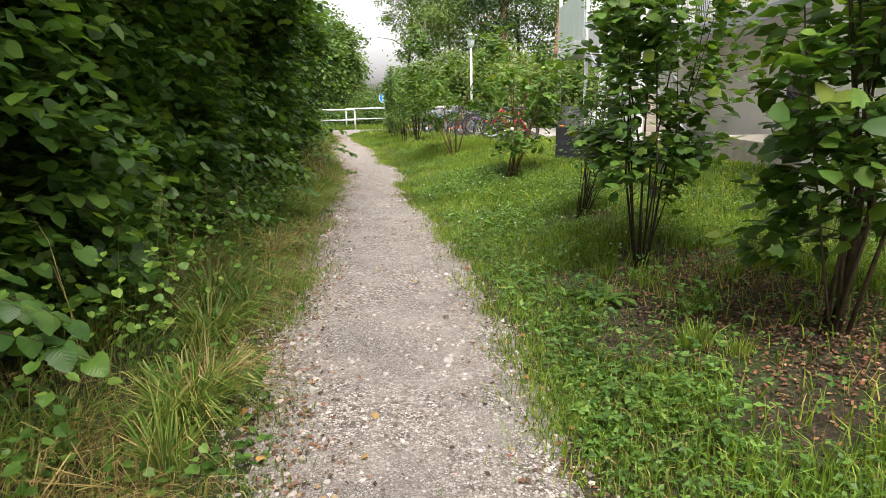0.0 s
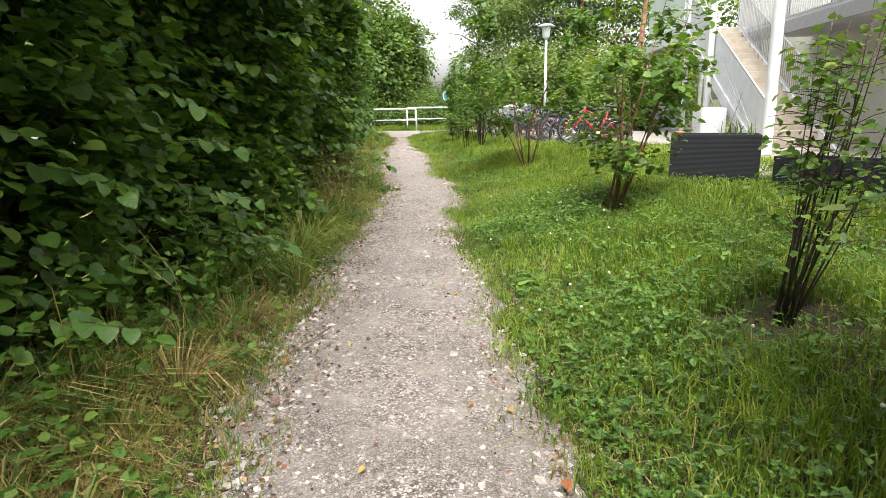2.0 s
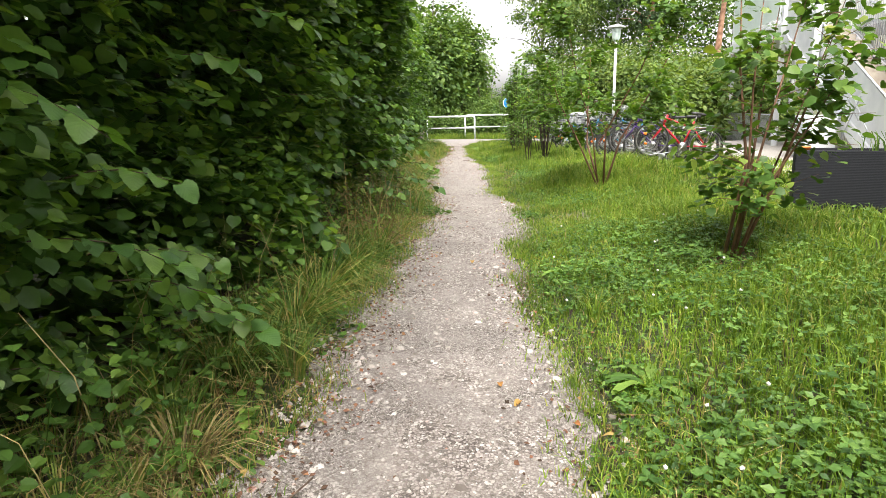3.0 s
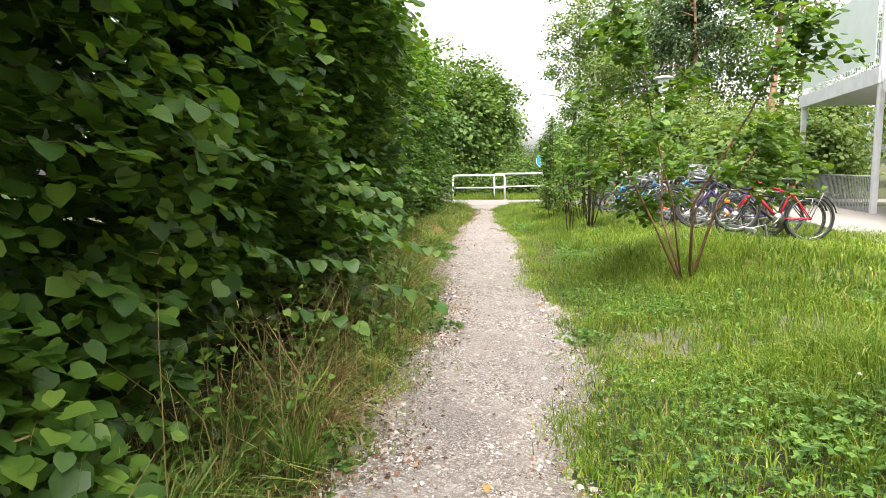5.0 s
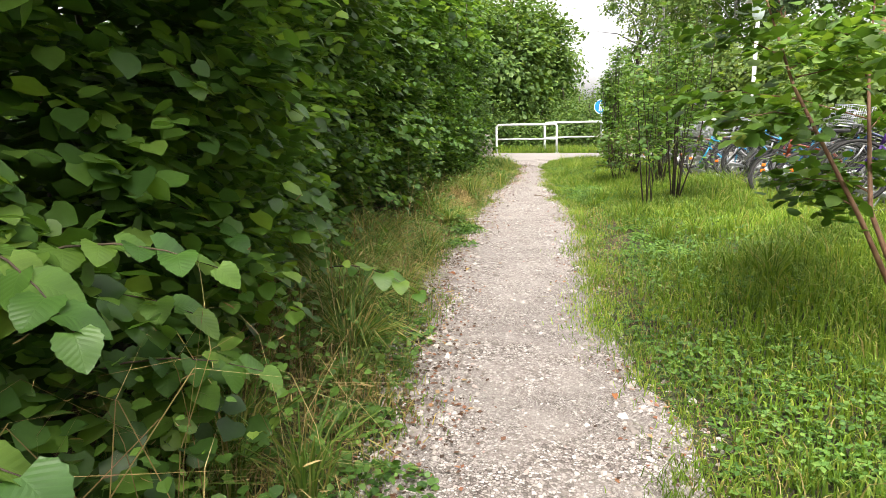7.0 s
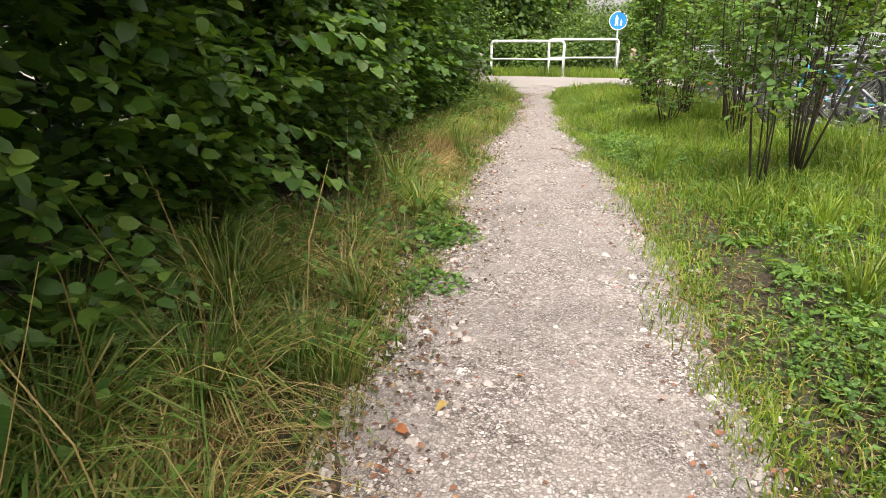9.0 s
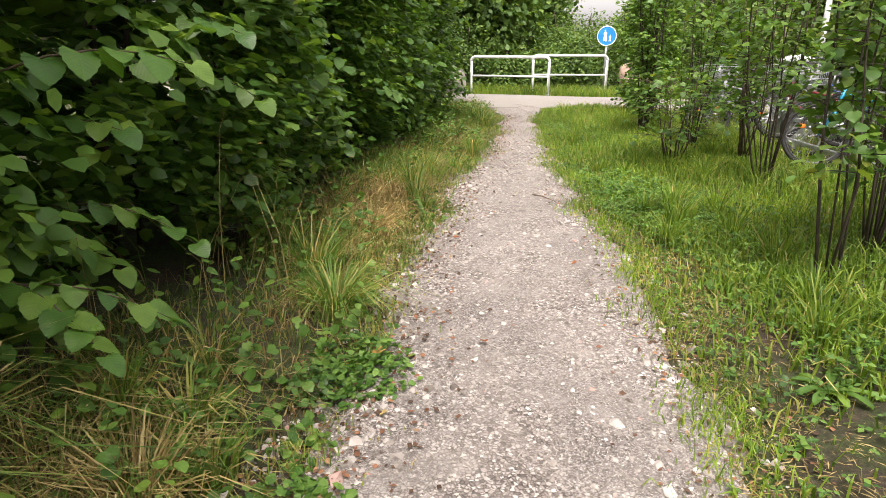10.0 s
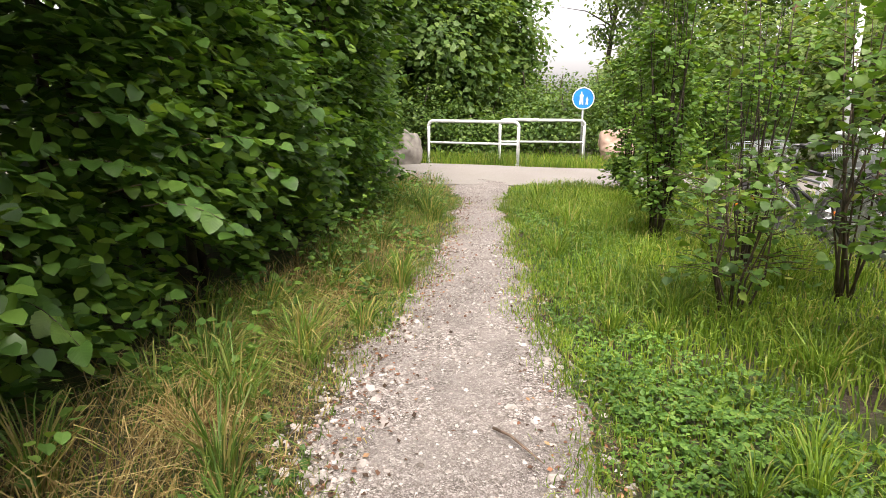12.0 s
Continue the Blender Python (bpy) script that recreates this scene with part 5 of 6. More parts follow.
# unseen trees added behind the camera to shade the path's start
for x, y, h in ((-5.0, -3.0, 13), (-0.5, -8.0, 12)):
    tree(x, y, h, 3.9, 4.3, 60, 3600, 0.26, TREE_LEAF, DARK_BARK, "unseen leafy tree added to shade the path's start", 0.2, 0.6, group="trees at the path's start")
# wood behind the barriers, low to high
for x, y, h, r, lo in ((-9.6, 41.5, 6.5, 2.0, 0.1), (-9.0, 44.5, 7.0, 1.9, 0.1), (-11.5, 44, 8.5, 2.4, 0.1), (-10.0, 48, 9.5, 2.6, 0.3), (-13.5, 47, 10, 3, 0.2), (-12, 39.5, 6.5, 2.0, 0.1), (-15, 41, 8, 2.6, 0.1), (-8.7, 50.5, 5.5, 1.6, 0.1), (-9.2, 54, 8.5, 2.4, 0.2), (-7.7, 46.5, 7.0, 1.6, 0.1), (-8.3, 42.6, 6.0, 1.5, 0.1)):
    tree(x, y, h, r, lo, 80, 6400, 0.27, TREE_LEAF, DARK_BARK, "dense leafy woodland tree behind the barriers", 0.14, 0.45)
for x, y, h, r in ((-5.9, 40.6, 1.5, 0.9), (-4.5, 41.2, 2.0, 1.0), (-7.2, 40.3, 1.3, 0.9), (-8.6, 40.0, 2.2, 1.0), (-3.2, 40.6, 2.2, 0.9), (-5.2, 42.8, 2.4, 1.2), (-6.8, 42.6, 2.6, 1.2), (-2.3, 41.8, 2.8, 1.3), (-6.3, 44.5, 2.9, 1.4), (-5.0, 46.0, 2.9, 1.4), (-7.3, 46.5, 3.4, 1.5), (-3.6, 44.5, 2.8, 1.3)):
    tree(x, y, h, r, 0.05, 36, 2400, 0.12, TREE_LEAF, DARK_BARK, "low leafy bush behind the barriers", 0.03, 0.3, "bush", "bushes beyond the lane", 4, "bush")
for x, y, h, r in ((-1.2, 43.0, 4.4, 1.6), (0.8, 42.0, 4.8, 1.8), (2.9, 41.0, 5.0, 1.9), (5.2, 39.5, 3.7, 1.9), (-2.6, 47, 3.4, 1.4), (7.5, 38, 4.6, 1.9), (2.6, 37.4, 3.6, 1.3), (4.0, 34.6, 3.6, 1.5), (6.2, 34.0, 3.4, 1.4), (3.4, 32.4, 3.0, 1.1), (3.6, 30.0, 2.6, 0.9), (2.7, 28.4, 2.2, 0.8)):
    tree(x, y, h, r, 0.1, 70, 7000, 0.19, PALE_TREE_LEAF, DARK_BARK, "bright green leafy bush beyond the parked bicycles", 0.05, 0.4, "bush", "bushes beyond the bicycles", 5, "bush")
tree(-3.75, 58, 15, 3.4, 4.6, 40, 4600, 0.20, TREE_LEAF, DARK_BARK, "tall airy tree with dark trunk against white sky", 0.17, 0.34, limbs=22)
tree(-1.8, 56, 15, 3.0, 4.0, 70, 8000, 0.21, PALE_TREE_LEAF, GREY_BARK, "tall birch with a pale trunk and light crown", 0.16, 0.6, limbs=10)
tree(2.5, 58, 17, 3.8, 4.0, 80, 9500, 0.23, TREE_LEAF, GREY_BARK, "tall birch with a pale trunk and light crown", 0.18, 0.65, limbs=10)
tree(6.5, 62, 17, 4.0, 4.0, 80, 9000, 0.25, TREE_LEAF, DARK_BARK, "tall leafy tree in the wood", 0.2, 0.7)
tree(0.2, 68, 18, 4.5, 4.0, 80, 9000, 0.26, TREE_LEAF, DARK_BARK, "tall leafy tree in the wood", 0.2, 0.7)
tree(11, 60, 18, 4.5, 3.5, 80, 9000, 0.26, TREE_LEAF, DARK_BARK, "tall leafy tree in the wood", 0.2, 0.7)
tree(7.1, 45, 15, 2.6, 8.5, 46, 5000, 0.26, NEEDLE, PINE_BARK, "tall pine with an orange trunk", 0.21, 0.45, limbs=12, name="pine")
tree(4.2, 52, 16, 2.8, 6.0, 50, 6000, 0.27, NEEDLE, PINE_BARK, "tall dark pine behind the birches", 0.2, 0.5, limbs=12, name="pine")
# added ring of trees closing off light and horizon, many of them unseen
for k, (x, y) in enumerate(((-22, 46), (-20, 56), (-28, 40), (-15, 60), (16, 52), (20, 60), (26, 48), (-34, 30), (-30, 18), (-26, 4), (-20, -14), (-8, -20), (6, -22), (18, -16), (26, -4), (30, 30))):
    tree(x, y, 11 + 3 * math.sin(k * 1.7), 4.2, 0.3, 60, 2200, 0.40, TREE_LEAF, DARK_BARK, "large leafy tree in the wood added around the place", 0.22, 0.9, group="surrounding wood")


# ---- grass, weeds, straw ----
def on_ground(x, y, dz=0.0):
    return np.stack([x, y, ground_z(x, y) + dz], 1)


def shaded_soil(x, y):
    """True close to the shrubs' feet, where little grows."""
    near = np.zeros(len(x), bool)
    for a, b, r in ((1.85, 5.75, 0.75), (2.25, 4.42, 0.95), (1.6, 7.85, 0.35), (1.16, 11.2, 0.25)):
        near |= (np.hypot(x - a, y - b) < r * (1 + 0.3 * np.sin(5 * np.arctan2(y - b, x - a))))
    return near & (rng.uniform(0, 1, len(x)) < 0.9)


def lawn_points(n, lo_off, hi_off, y0, y1):
    y = rng.uniform(y0, y1, n)
    x = right_edge(y) + lo_off + (hi_off - lo_off) * rng.uniform(0, 1, n)
    return x, y


def bare(x, y):
    """True on the trodden side path, for most of its middle."""
    s = (y - 13.6 + 0.03 * x) / 0.95 + 0.15 * np.sin(5 * x)
    return (x > right_edge(y) - 0.1) & (s > 0.0) & (s < 1.0) & (rng.uniform(0, 1, len(x)) < np.where(rough_noise(x, y, 2.1, 17.0) > 0.15, 0.6, 0.12))


def stuff(name, V, F, mat, label, category):
    return tagged(put(name, raw_mesh(name, V, F, mat, False)), label, category, kind="stuff")


def tufts(n, side, y0, y1, height, width):
    """Clumps of long blades that arch outwards from one root."""
    y = rng.uniform(y0, y1, n)
    if side == "left":
        lo, hi = np.interp(y, FACE_Y, FACE_X) - 0.15, left_edge(y) - 0.12
        x = lo + (hi - lo) * rng.uniform(0, 1, n)
    else:
        x = right_edge(y) + rng.uniform(0.35, 2.4, n)
    k = 70
    i = np.repeat(np.arange(n), k)
    m = n * k
    a = rng.uniform(0, 2 * np.pi, m)
    r = rng.uniform(0, 0.07, m)
    H = height * rng.uniform(0.6, 1.2, n)[i] * rng.uniform(0.45, 1.1, m)
    lean = np.stack([np.cos(a), np.sin(a), np.zeros(m)], 1) * (H * rng.uniform(0.2, 1.0, m))[:, None] + np.array([0.10, -0.03, 0]) * H[:, None] * (side == "left")
    return blades(on_ground(x[i] + np.cos(a) * r, y[i] + np.sin(a) * r), H, width * rng.uniform(0.6, 1.2, m), lean)


def tussock(x, y, height, blades_n, width):
    """One big clump of arching blades."""
    a = rng.uniform(0, 2 * np.pi, blades_n)
    r = 0.10 * np.sqrt(rng.uniform(0, 1, blades_n))
    H = height * rng.uniform(0.5, 1.1, blades_n)
    lean = np.stack([np.cos(a) + 0.25, np.sin(a) - 0.15, 0 * a], 1) * (H * rng.uniform(0.45, 1.45, blades_n))[:, None]
    return blades(on_ground(x + np.cos(a) * r, y + np.sin(a) * r), H, width * rng.uniform(0.7, 1.3, blades_n), lean)


def straw_mat(x, y, reach, blades_n):
    """Dry blades combed flat towards the path."""
    a = rng.normal(-0.25, 0.75, blades_n)
    H = reach * rng.uniform(0.35, 0.75, blades_n)
    lean = np.stack([np.cos(a), np.sin(a), 0 * a], 1) * (reach * rng.uniform(0.6, 1.3, blades_n))[:, None]
    return blades(on_ground(x + rng.normal(0, 0.10, blades_n), y + rng.normal(0, 0.22, blades_n)), H, rng.uniform(0.0016, 0.003, blades_n), lean)


def edge_tufts(n, side):
    """Short grass that creeps over the gravel's border in ragged patches."""
    y = rng.uniform(2, 31, n)
    edge = left_edge(y) + rng.normal(-0.02, 0.07, n) if side == "left" else right_edge(y) + rng.normal(0.02, 0.07, n)
    k = 90
    i = np.repeat(np.arange(n), k)
    m = n * k
    w = rng.uniform(0.04, 0.13, n)[i]
    x, yy = edge[i] + rng.normal(0, 1, m) * w, y[i] + rng.normal(0, 1.8, m) * w
    H = rng.uniform(0.02, 0.09, m)
    lean = rng.normal(0, 0.6, (m, 3)) * H[:, None] * [1, 1, 0]
    P = on_ground(x, yy)
    P[:, 2] = np.maximum(P[:, 2], 0.01)
    return blades(P, H, rng.uniform(0.0018, 0.0036, m), lean, simple=True)


def lawn(n, lo, hi, y0, y1, hmin, hmax, w):
    x, y = lawn_points(n, lo, hi, y0, y1)
    keep = ~bare(x, y) & ~shaded_soil(x, y) & (rough_noise(x, y, 2.3, 1.0) + rng.uniform(-0.9, 1.2, n) > -0.75)
    keep &= (y < road_near(x) - 0.02)
    d = (x - right_edge(y))
    keep &= (d > 0.12 + 0.55 * np.exp(-((y - 19.3) / 2.6) ** 2) + 0.1 * rough_noise(x, y, 3.0, 7.0)) | (rng.uniform(0, 1, n) < 0.25)
    x, y, d = x[keep], y[keep], d[keep]
    m = len(x)
    tall = np.clip(0.5 + 0.65 * rough_noise(x, y, 1.1, 2.0), 0.1, 1.25) * np.clip(d / 1.3, 0.06, 1.0)
    H = hmin + (hmax - hmin) * tall * rng.uniform(0.5, 1.2, m)
    lean = rng.normal(0, 0.45, (m, 3)) * H[:, None] * [1, 1, 0]
    return blades(on_ground(x, y), H, w * rng.uniform(0.7, 1.4, m), lean, simple=True)


V, F = joined([lawn(60000, -0.05, 2.6, 2.0, 13.8, 0.07, 0.26, 0.0036), lawn(27000, -0.05, 2.2, 13.0, 18, 0.06, 0.28, 0.0042),
               lawn(50000, 0.0, 2.8, 17.5, 32.6, 0.07, 0.44, 0.0050), tufts(90, 'right', 17.0, 31.5, 0.34, 0.0045), tufts(60, 'right', 3.0, 17.0, 0.2, 0.003), edge_tufts(210, 'right'), lawn(44000, 1.9, 6.0, 3, 24, 0.08, 0.24, 0.0075), lawn(6000, 2.6, 6.0, 24, 33, 0.1, 0.3, 0.006)])
n = 9000
xg, yg = rng.uniform(-10, -0.5, n), 36.9 + np.abs(rng.normal(0, 1.3, n))
Hg = rng.uniform(0.08, 0.42, n)
V2, F2 = blades(on_ground(xg, yg), Hg, rng.uniform(0.004, 0.009, n), rng.normal(0, 0.35, (n, 3)) * Hg[:, None] * [1, 1, 0])
V, F = joined([(V, F), (V2, F2)])
stuff("lawn_grass", V, F, GRASS, "bright green uncut grass beside the path", "grass")

# clover and low broad weeds
def low_weeds(n, lo, hi, y0, y1, size, top, thr):
    x, y = lawn_points(n, lo, hi, y0, y1)
    keep = ~bare(x, y) & ~shaded_soil(x, y) & (rough_noise(x, y, 1.6, 6.0) + rng.uniform(-0.5, 0.9, n) > thr) & (y < road_near(x) - 0.05)
    d = x - right_edge(y)
    keep &= (d > 0.10 + 0.5 * np.exp(-((y - 20.2) / 2.2) ** 2)) | (rng.uniform(0, 1, n) < 0.25)
    x, y = x[keep], y[keep]
    m = len(x)
    P = on_ground(x, y, 0.0)
    P[:, 2] += rng.uniform(0.02, top, m) * np.clip(0.3 + (x - right_edge(y)), 0.35, 1)
    out, S = [], size * rng.uniform(0.6, 1.3, m)
    a0 = rng.uniform(0, 2 * np.pi, m)
    for k in range(3):
        a = a0 + k * 2.094
        D = np.stack([np.cos(a), np.sin(a), rng.normal(0.1, 0.25, m)], 1)
        N = np.array([0, 0, 1.0]) + rng.normal(0, 0.3, (m, 3))
        out.append(scattered(KITE, P, N, D, S * 1.05))
    return joined(out)


V, F = joined([low_weeds(26000, 0.0, 2.4, 2.5, 13.6, 0.024, 0.13, 0.0), low_weeds(4800, 0.1, 1.9, 3.5, 12.5, 0.04, 0.20, 0.2), low_weeds(19000, 0.0, 1.1, 14.8, 32, 0.027, 0.10, -0.15), low_weeds(6000, 0.15, 1.6, 14, 30, 0.034, 0.14, 0.1), low_weeds(5000, 2.2, 5, 3, 15, 0.04, 0.15, 0.1)])
stuff("clover", V, F, CLOVER, "low clover and ground weeds among the grass", "weeds")

# verge between hedge and path
def verge_points(n, y0, y1, reach=0.0):
    y = rng.uniform(y0, y1, n)
    hi = left_edge(y) + 0.06
    lo = np.interp(y, FACE_Y, FACE_X) - 0.5 - 0.8 * np.exp(-((y - 17) / 2.2) ** 2)
    x = lo + (hi - lo) * rng.uniform(0, 1, n) ** 0.85
    return x, y, hi - x


x, y, d = verge_points(40000, 1.5, 33)
keep = rough_noise(x, y, 2.6, 4.0) + rng.uniform(-0.7, 1.3, len(x)) > -0.25
keep &= (d > 0.18) | (rng.uniform(0, 1, len(x)) < 0.3)
x, y, d = x[keep], y[keep], d[keep]
m = len(x)
tuft = np.clip(0.45 + 0.75 * rough_noise(x, y, 1.7, 8.0), 0.12, 1.2)
H = (0.06 + 0.30 * tuft * np.clip(d / 0.7, 0.15, 1)) * rng.uniform(0.5, 1.2, m)
lean = (rng.normal(0, 0.38, (m, 3)) + np.array([0.22, -0.05, 0])) * H[:, None] * [1, 1, 0]
V, F = joined([blades(on_ground(x, y), H * 1.15, rng.uniform(0.0025, 0.006, m), lean * 1.5, simple=True), tufts(120, "left", 2.5, 31, 0.42, 0.0055), edge_tufts(130, "left")] + [tussock(x, y, h, 280, 0.0052) for x, y, h in ((-1.85, 10.1, 0.5), (-1.95, 10.6, 0.55), (-1.8, 9.6, 0.45), (-1.45, 5.5, 0.5), (-1.25, 4.9, 0.4), (-2.0, 6.4, 0.5), (-1.9, 8.9, 0.45), (-3.55, 17.5, 0.55), (-3.95, 18.2, 0.6), (-4.4, 18.6, 0.6), (-4.3, 17.6, 0.55), (-3.2, 16.7, 0.4), (-3.78, 20.35, 0.34), (-4.75, 23.4, 0.35), (-5.0, 24.6, 0.3), (-1.0, 3.9, 0.4), (-3.0, 16.1, 0.5), (-3.4, 16.5, 0.55), (-3.7, 17.0, 0.6), (-4.1, 16.9, 0.6), (-2.75, 15.6, 0.4))])
stuff("verge_grass", V, F, VERGE_GRASS, "rank green grass along the foot of the hedge", "grass")

x, y, d = verge_points(34000, 1.5, 33)
keep = (rough_noise(x, y, 1.3, 11.0) + rng.uniform(-0.6, 0.8, len(x)) > 0.0) & (d > 0.05)
x, y, d = x[keep], y[keep], d[keep]
m = len(x)
H = (0.05 + 0.30 * np.clip(d / 0.8, 0.1, 1)) * rng.uniform(0.4, 1.2, m)
lean = (rng.normal(0, 0.85, (m, 3)) + np.array([0.4, -0.1, 0])) * H[:, None] * [1, 1, 0]
V, F = blades(on_ground(x, y), H, rng.uniform(0.002, 0.0042, m), lean, 0.4, simple=True)
n = 12000
y = rng.uniform(2, 31, n)
x = right_edge(y) + np.abs(rng.normal(0.05, 0.28, n)) + 0.15 * np.exp(-((y - 19.3) / 2.6) ** 2)
keep = rough_noise(x, y, 1.1, 21.0) + rng.uniform(-0.5, 0.6, n) > 0.1
x, y = x[keep], y[keep]
H = rng.uniform(0.03, 0.2, len(x)) * np.clip((x - right_edge(y)) / 0.5, 0.25, 1)
V, F = joined([(V, F), blades(on_ground(x, y), H, rng.uniform(0.0018, 0.0034, len(x)), rng.normal(0, 1.0, (len(x), 3)) * H[:, None] * [1, 1, 0], 0.4, simple=True)]
              + [straw_mat(left_edge(q) - w, q, h, 260) for q, w, h in ((2.9, 0.65, 0.3), (3.3, 0.5, 0.28), (3.8, 0.7, 0.3), (5.2, 0.4, 0.26), (5.8, 0.42, 0.3), (6.3, 0.45, 0.3), (6.9, 0.5, 0.34), (7.5, 0.45, 0.32), (16.6, 0.55, 0.35), (17.2, 0.6, 0.35), (20.5, 0.5, 0.28), (21.4, 0.55, 0.3), (22.2, 0.5, 0.3), (23.0, 0.55, 0.3), (23.9, 0.5, 0.28), (24.9, 0.45, 0.26))]
              + [tussock(left_edge(q) - w, q, h, 190, 0.0034) for q, w, h in ((4.2, 0.3, 0.35), (7.1, 0.3, 0.36), (8.0, 0.25, 0.3), (12.0, 0.25, 0.4), (12.5, 0.35, 0.45), (16.4, 0.5, 0.4), (16.9, 0.4, 0.42), (17.3, 0.55, 0.42), (18.8, 0.35, 0.35), (21.8, 0.4, 0.3), (23.0, 0.5, 0.3), (24.0, 0.4, 0.3))])
n = 6500
y = rng.normal(20.0, 2.2, n)
x, a = right_edge(y) + np.abs(rng.normal(0, 0.28, n)), rng.uniform(0, 2 * np.pi, n)
V, F = joined([(V, F), scattered((KITE[0] * [0.16, 1, 0.5], KITE[1]), on_ground(x, y, 0.018), np.array([0, 0, 1.0]) + rng.normal(0, 0.25, (n, 3)), np.stack([np.cos(a), np.sin(a), 0.1 * np.cos(3 * a)], 1), rng.uniform(0.015, 0.06, n))])
stuff("dry_grass", V, F, STRAW, "bent straw-coloured dry grass under the hedge", "grass")

# tall straw stalks before the hedge
x, y, d = verge_points(420, 3, 22)
y = np.where(rng.uniform(0, 1, len(y)) < 0.5, rng.normal(12.2, 1.2, len(y)), y)
m = len(x)
x = np.interp(y, FACE_Y, FACE_X) + rng.uniform(-0.3, 0.4, m)
H = rng.uniform(0.5, 1.25, m)
lean = rng.normal(0, 0.42, (m, 3)) * H[:, None] * [1, 1, 0]
V, F = blades(on_ground(x, y), H, rng.uniform(0.0014, 0.003, m), lean)
tips = V.reshape(-1, 7, 3)[:, 6]
E1 = scattered((LEAF6[0] * [0.14, 1, 1], LEAF6[1]), tips, rng.normal(0, 1, (m, 3)), lean + np.array([0, 0, 0.05]), rng.uniform(0.025, 0.05, m))
V, F = joined([(V, F), E1])
stuff("straw_stalks", V, F, STRAW, "tall dry grass stalks with seed heads before the hedge", "grass")

# young leafy shoots that stand in the verge before the hedge
n = 440
y = np.where(rng.uniform(0, 1, n) < 0.78, rng.uniform(2.2, 15.5, n), rng.uniform(15.5, 31, n))
lo, hi = np.interp(y, FACE_Y, FACE_X) - 0.2, left_edge(y) - 0.12
x = lo + (hi - lo) * rng.uniform(0, 1, n) ** 1.4
H = rng.uniform(0.2, 0.95, n) * np.clip((hi - x) / 0.6, 0.3, 1.0)
lean = (rng.normal(0, 0.3, (n, 3)) + np.array([0.3, -0.05, 0])) * H[:, None] * [1, 1, 0]
foot = on_ground(x, y)
k = 11
i, q = np.repeat(np.arange(n), k), np.tile(np.linspace(0.25, 1.0, k), n)
m = n * k
P = foot[i] + lean[i] * (q * q)[:, None] + np.array([0, 0, 1.0]) * (H[i] * q)[:, None]
a = rng.uniform(0, 2 * np.pi, n)[i] + q * 40
D = np.stack([np.cos(a), np.sin(a), rng.uniform(-0.5, 0.1, m)], 1)
P += D * 0.02
V, F = scattered(ROUND8, P, np.array([0, 0, 1.0]) + D * 0.3 + rng.normal(0, 0.25, (m, 3)), D, rng.uniform(0.03, 0.07, m) * (1.15 - 0.45 * q))
V, F = joined([(V, F), blades(foot, H, np.full(n, 0.0022), lean, simple=True)])
stuff("verge_shoots", V, F, YOUNG_LEAF, "young broad-leaved green shoots standing in the verge", "weeds")

# low weeds on the verge and at the gravel's edge
MATS = ((-3.18, 18.89), (-3.33, 19.75), (-3.45, 19.63), (-3.43, 19.90), (-2.31, 14.78), (-1.96, 14.32), (-0.69, 14.21), (-0.14, 14.97))
x, y, d = verge_points(9000, 2, 32)
keep = rough_noise(x, y, 1.9, 14.0) + rng.uniform(-0.5, 0.5, len(x)) > 0.15
x, y = x[keep], y[keep]
m = len(x)
P = on_ground(x, y)
P[:, 2] += rng.uniform(0.02, 0.38, m) * np.clip(d[keep] / 0.7, 0.1, 1)
sets = []
for k in range(3):
    a = rng.uniform(0, 2 * np.pi, m)
    sets.append(scattered(LEAF6, P, np.array([0, 0, 1.0]) + rng.normal(0, 0.35, (m, 3)), np.stack([np.cos(a), np.sin(a), np.zeros(m)], 1), rng.uniform(0.025, 0.06, m)))
V, F = joined(sets)
for cx, cy in MATS:
    n = 240
    a, r = rng.uniform(0, 2 * np.pi, n), 0.2 * np.sqrt(rng.uniform(0, 1, n))
    P = on_ground(cx + 1.1 * r * np.cos(a), cy + r * np.sin(a))
    P[:, 2] = np.maximum(P[:, 2], 0.025) + rng.uniform(0.005, 0.09, n) * (1.1 - r / 0.2)
    sets.append(scattered(LEAF6, P, np.array([0, 0, 1.0]) + rng.normal(0, 0.4, (n, 3)), np.stack([np.cos(a * 3), np.sin(a * 3), 0.2 * np.cos(a)], 1), rng.uniform(0.018, 0.045, n)))
V, F = joined(sets)
stuff("verge_weeds", V, F, CLOVER, "low broad-leaved weeds along the verge", "weeds")

# loose stones
CHIP_V = np.array([(math.cos(a), math.sin(a), -0.5) for a in (0.0, 1.2, 2.5, 3.8, 5.1)] + [(0.62 * math.cos(a), 0.62 * math.sin(a), 0.62) for a in (0.4, 2.4, 4.4)])
CHIP_F = np.array([(5, 6, 7), (0, 1, 5), (1, 6, 5), (1, 2, 6), (2, 3, 6), (3, 7, 6), (3, 4, 7), (4, 0, 7), (0, 5, 7)])
n = 40000
y = 1.5 + 26 * rng.uniform(0, 1, n)
s = rng.uniform(0, 1, n)
edge = rng.uniform(0, 1, n) < 0.45
s = np.where(edge, np.abs(rng.normal(0, 0.2, n)) - 0.14, s)
s = np.where(edge & (rng.uniform(0, 1, n) < 0.35), 1.0 - s, s)
x = left_edge(y) + (right_edge(y) - left_edge(y)) * s
size = np.minimum(0.0036 + rng.exponential(np.where(edge, 0.0054, 0.0024), n), np.where(edge, 0.027, 0.015))
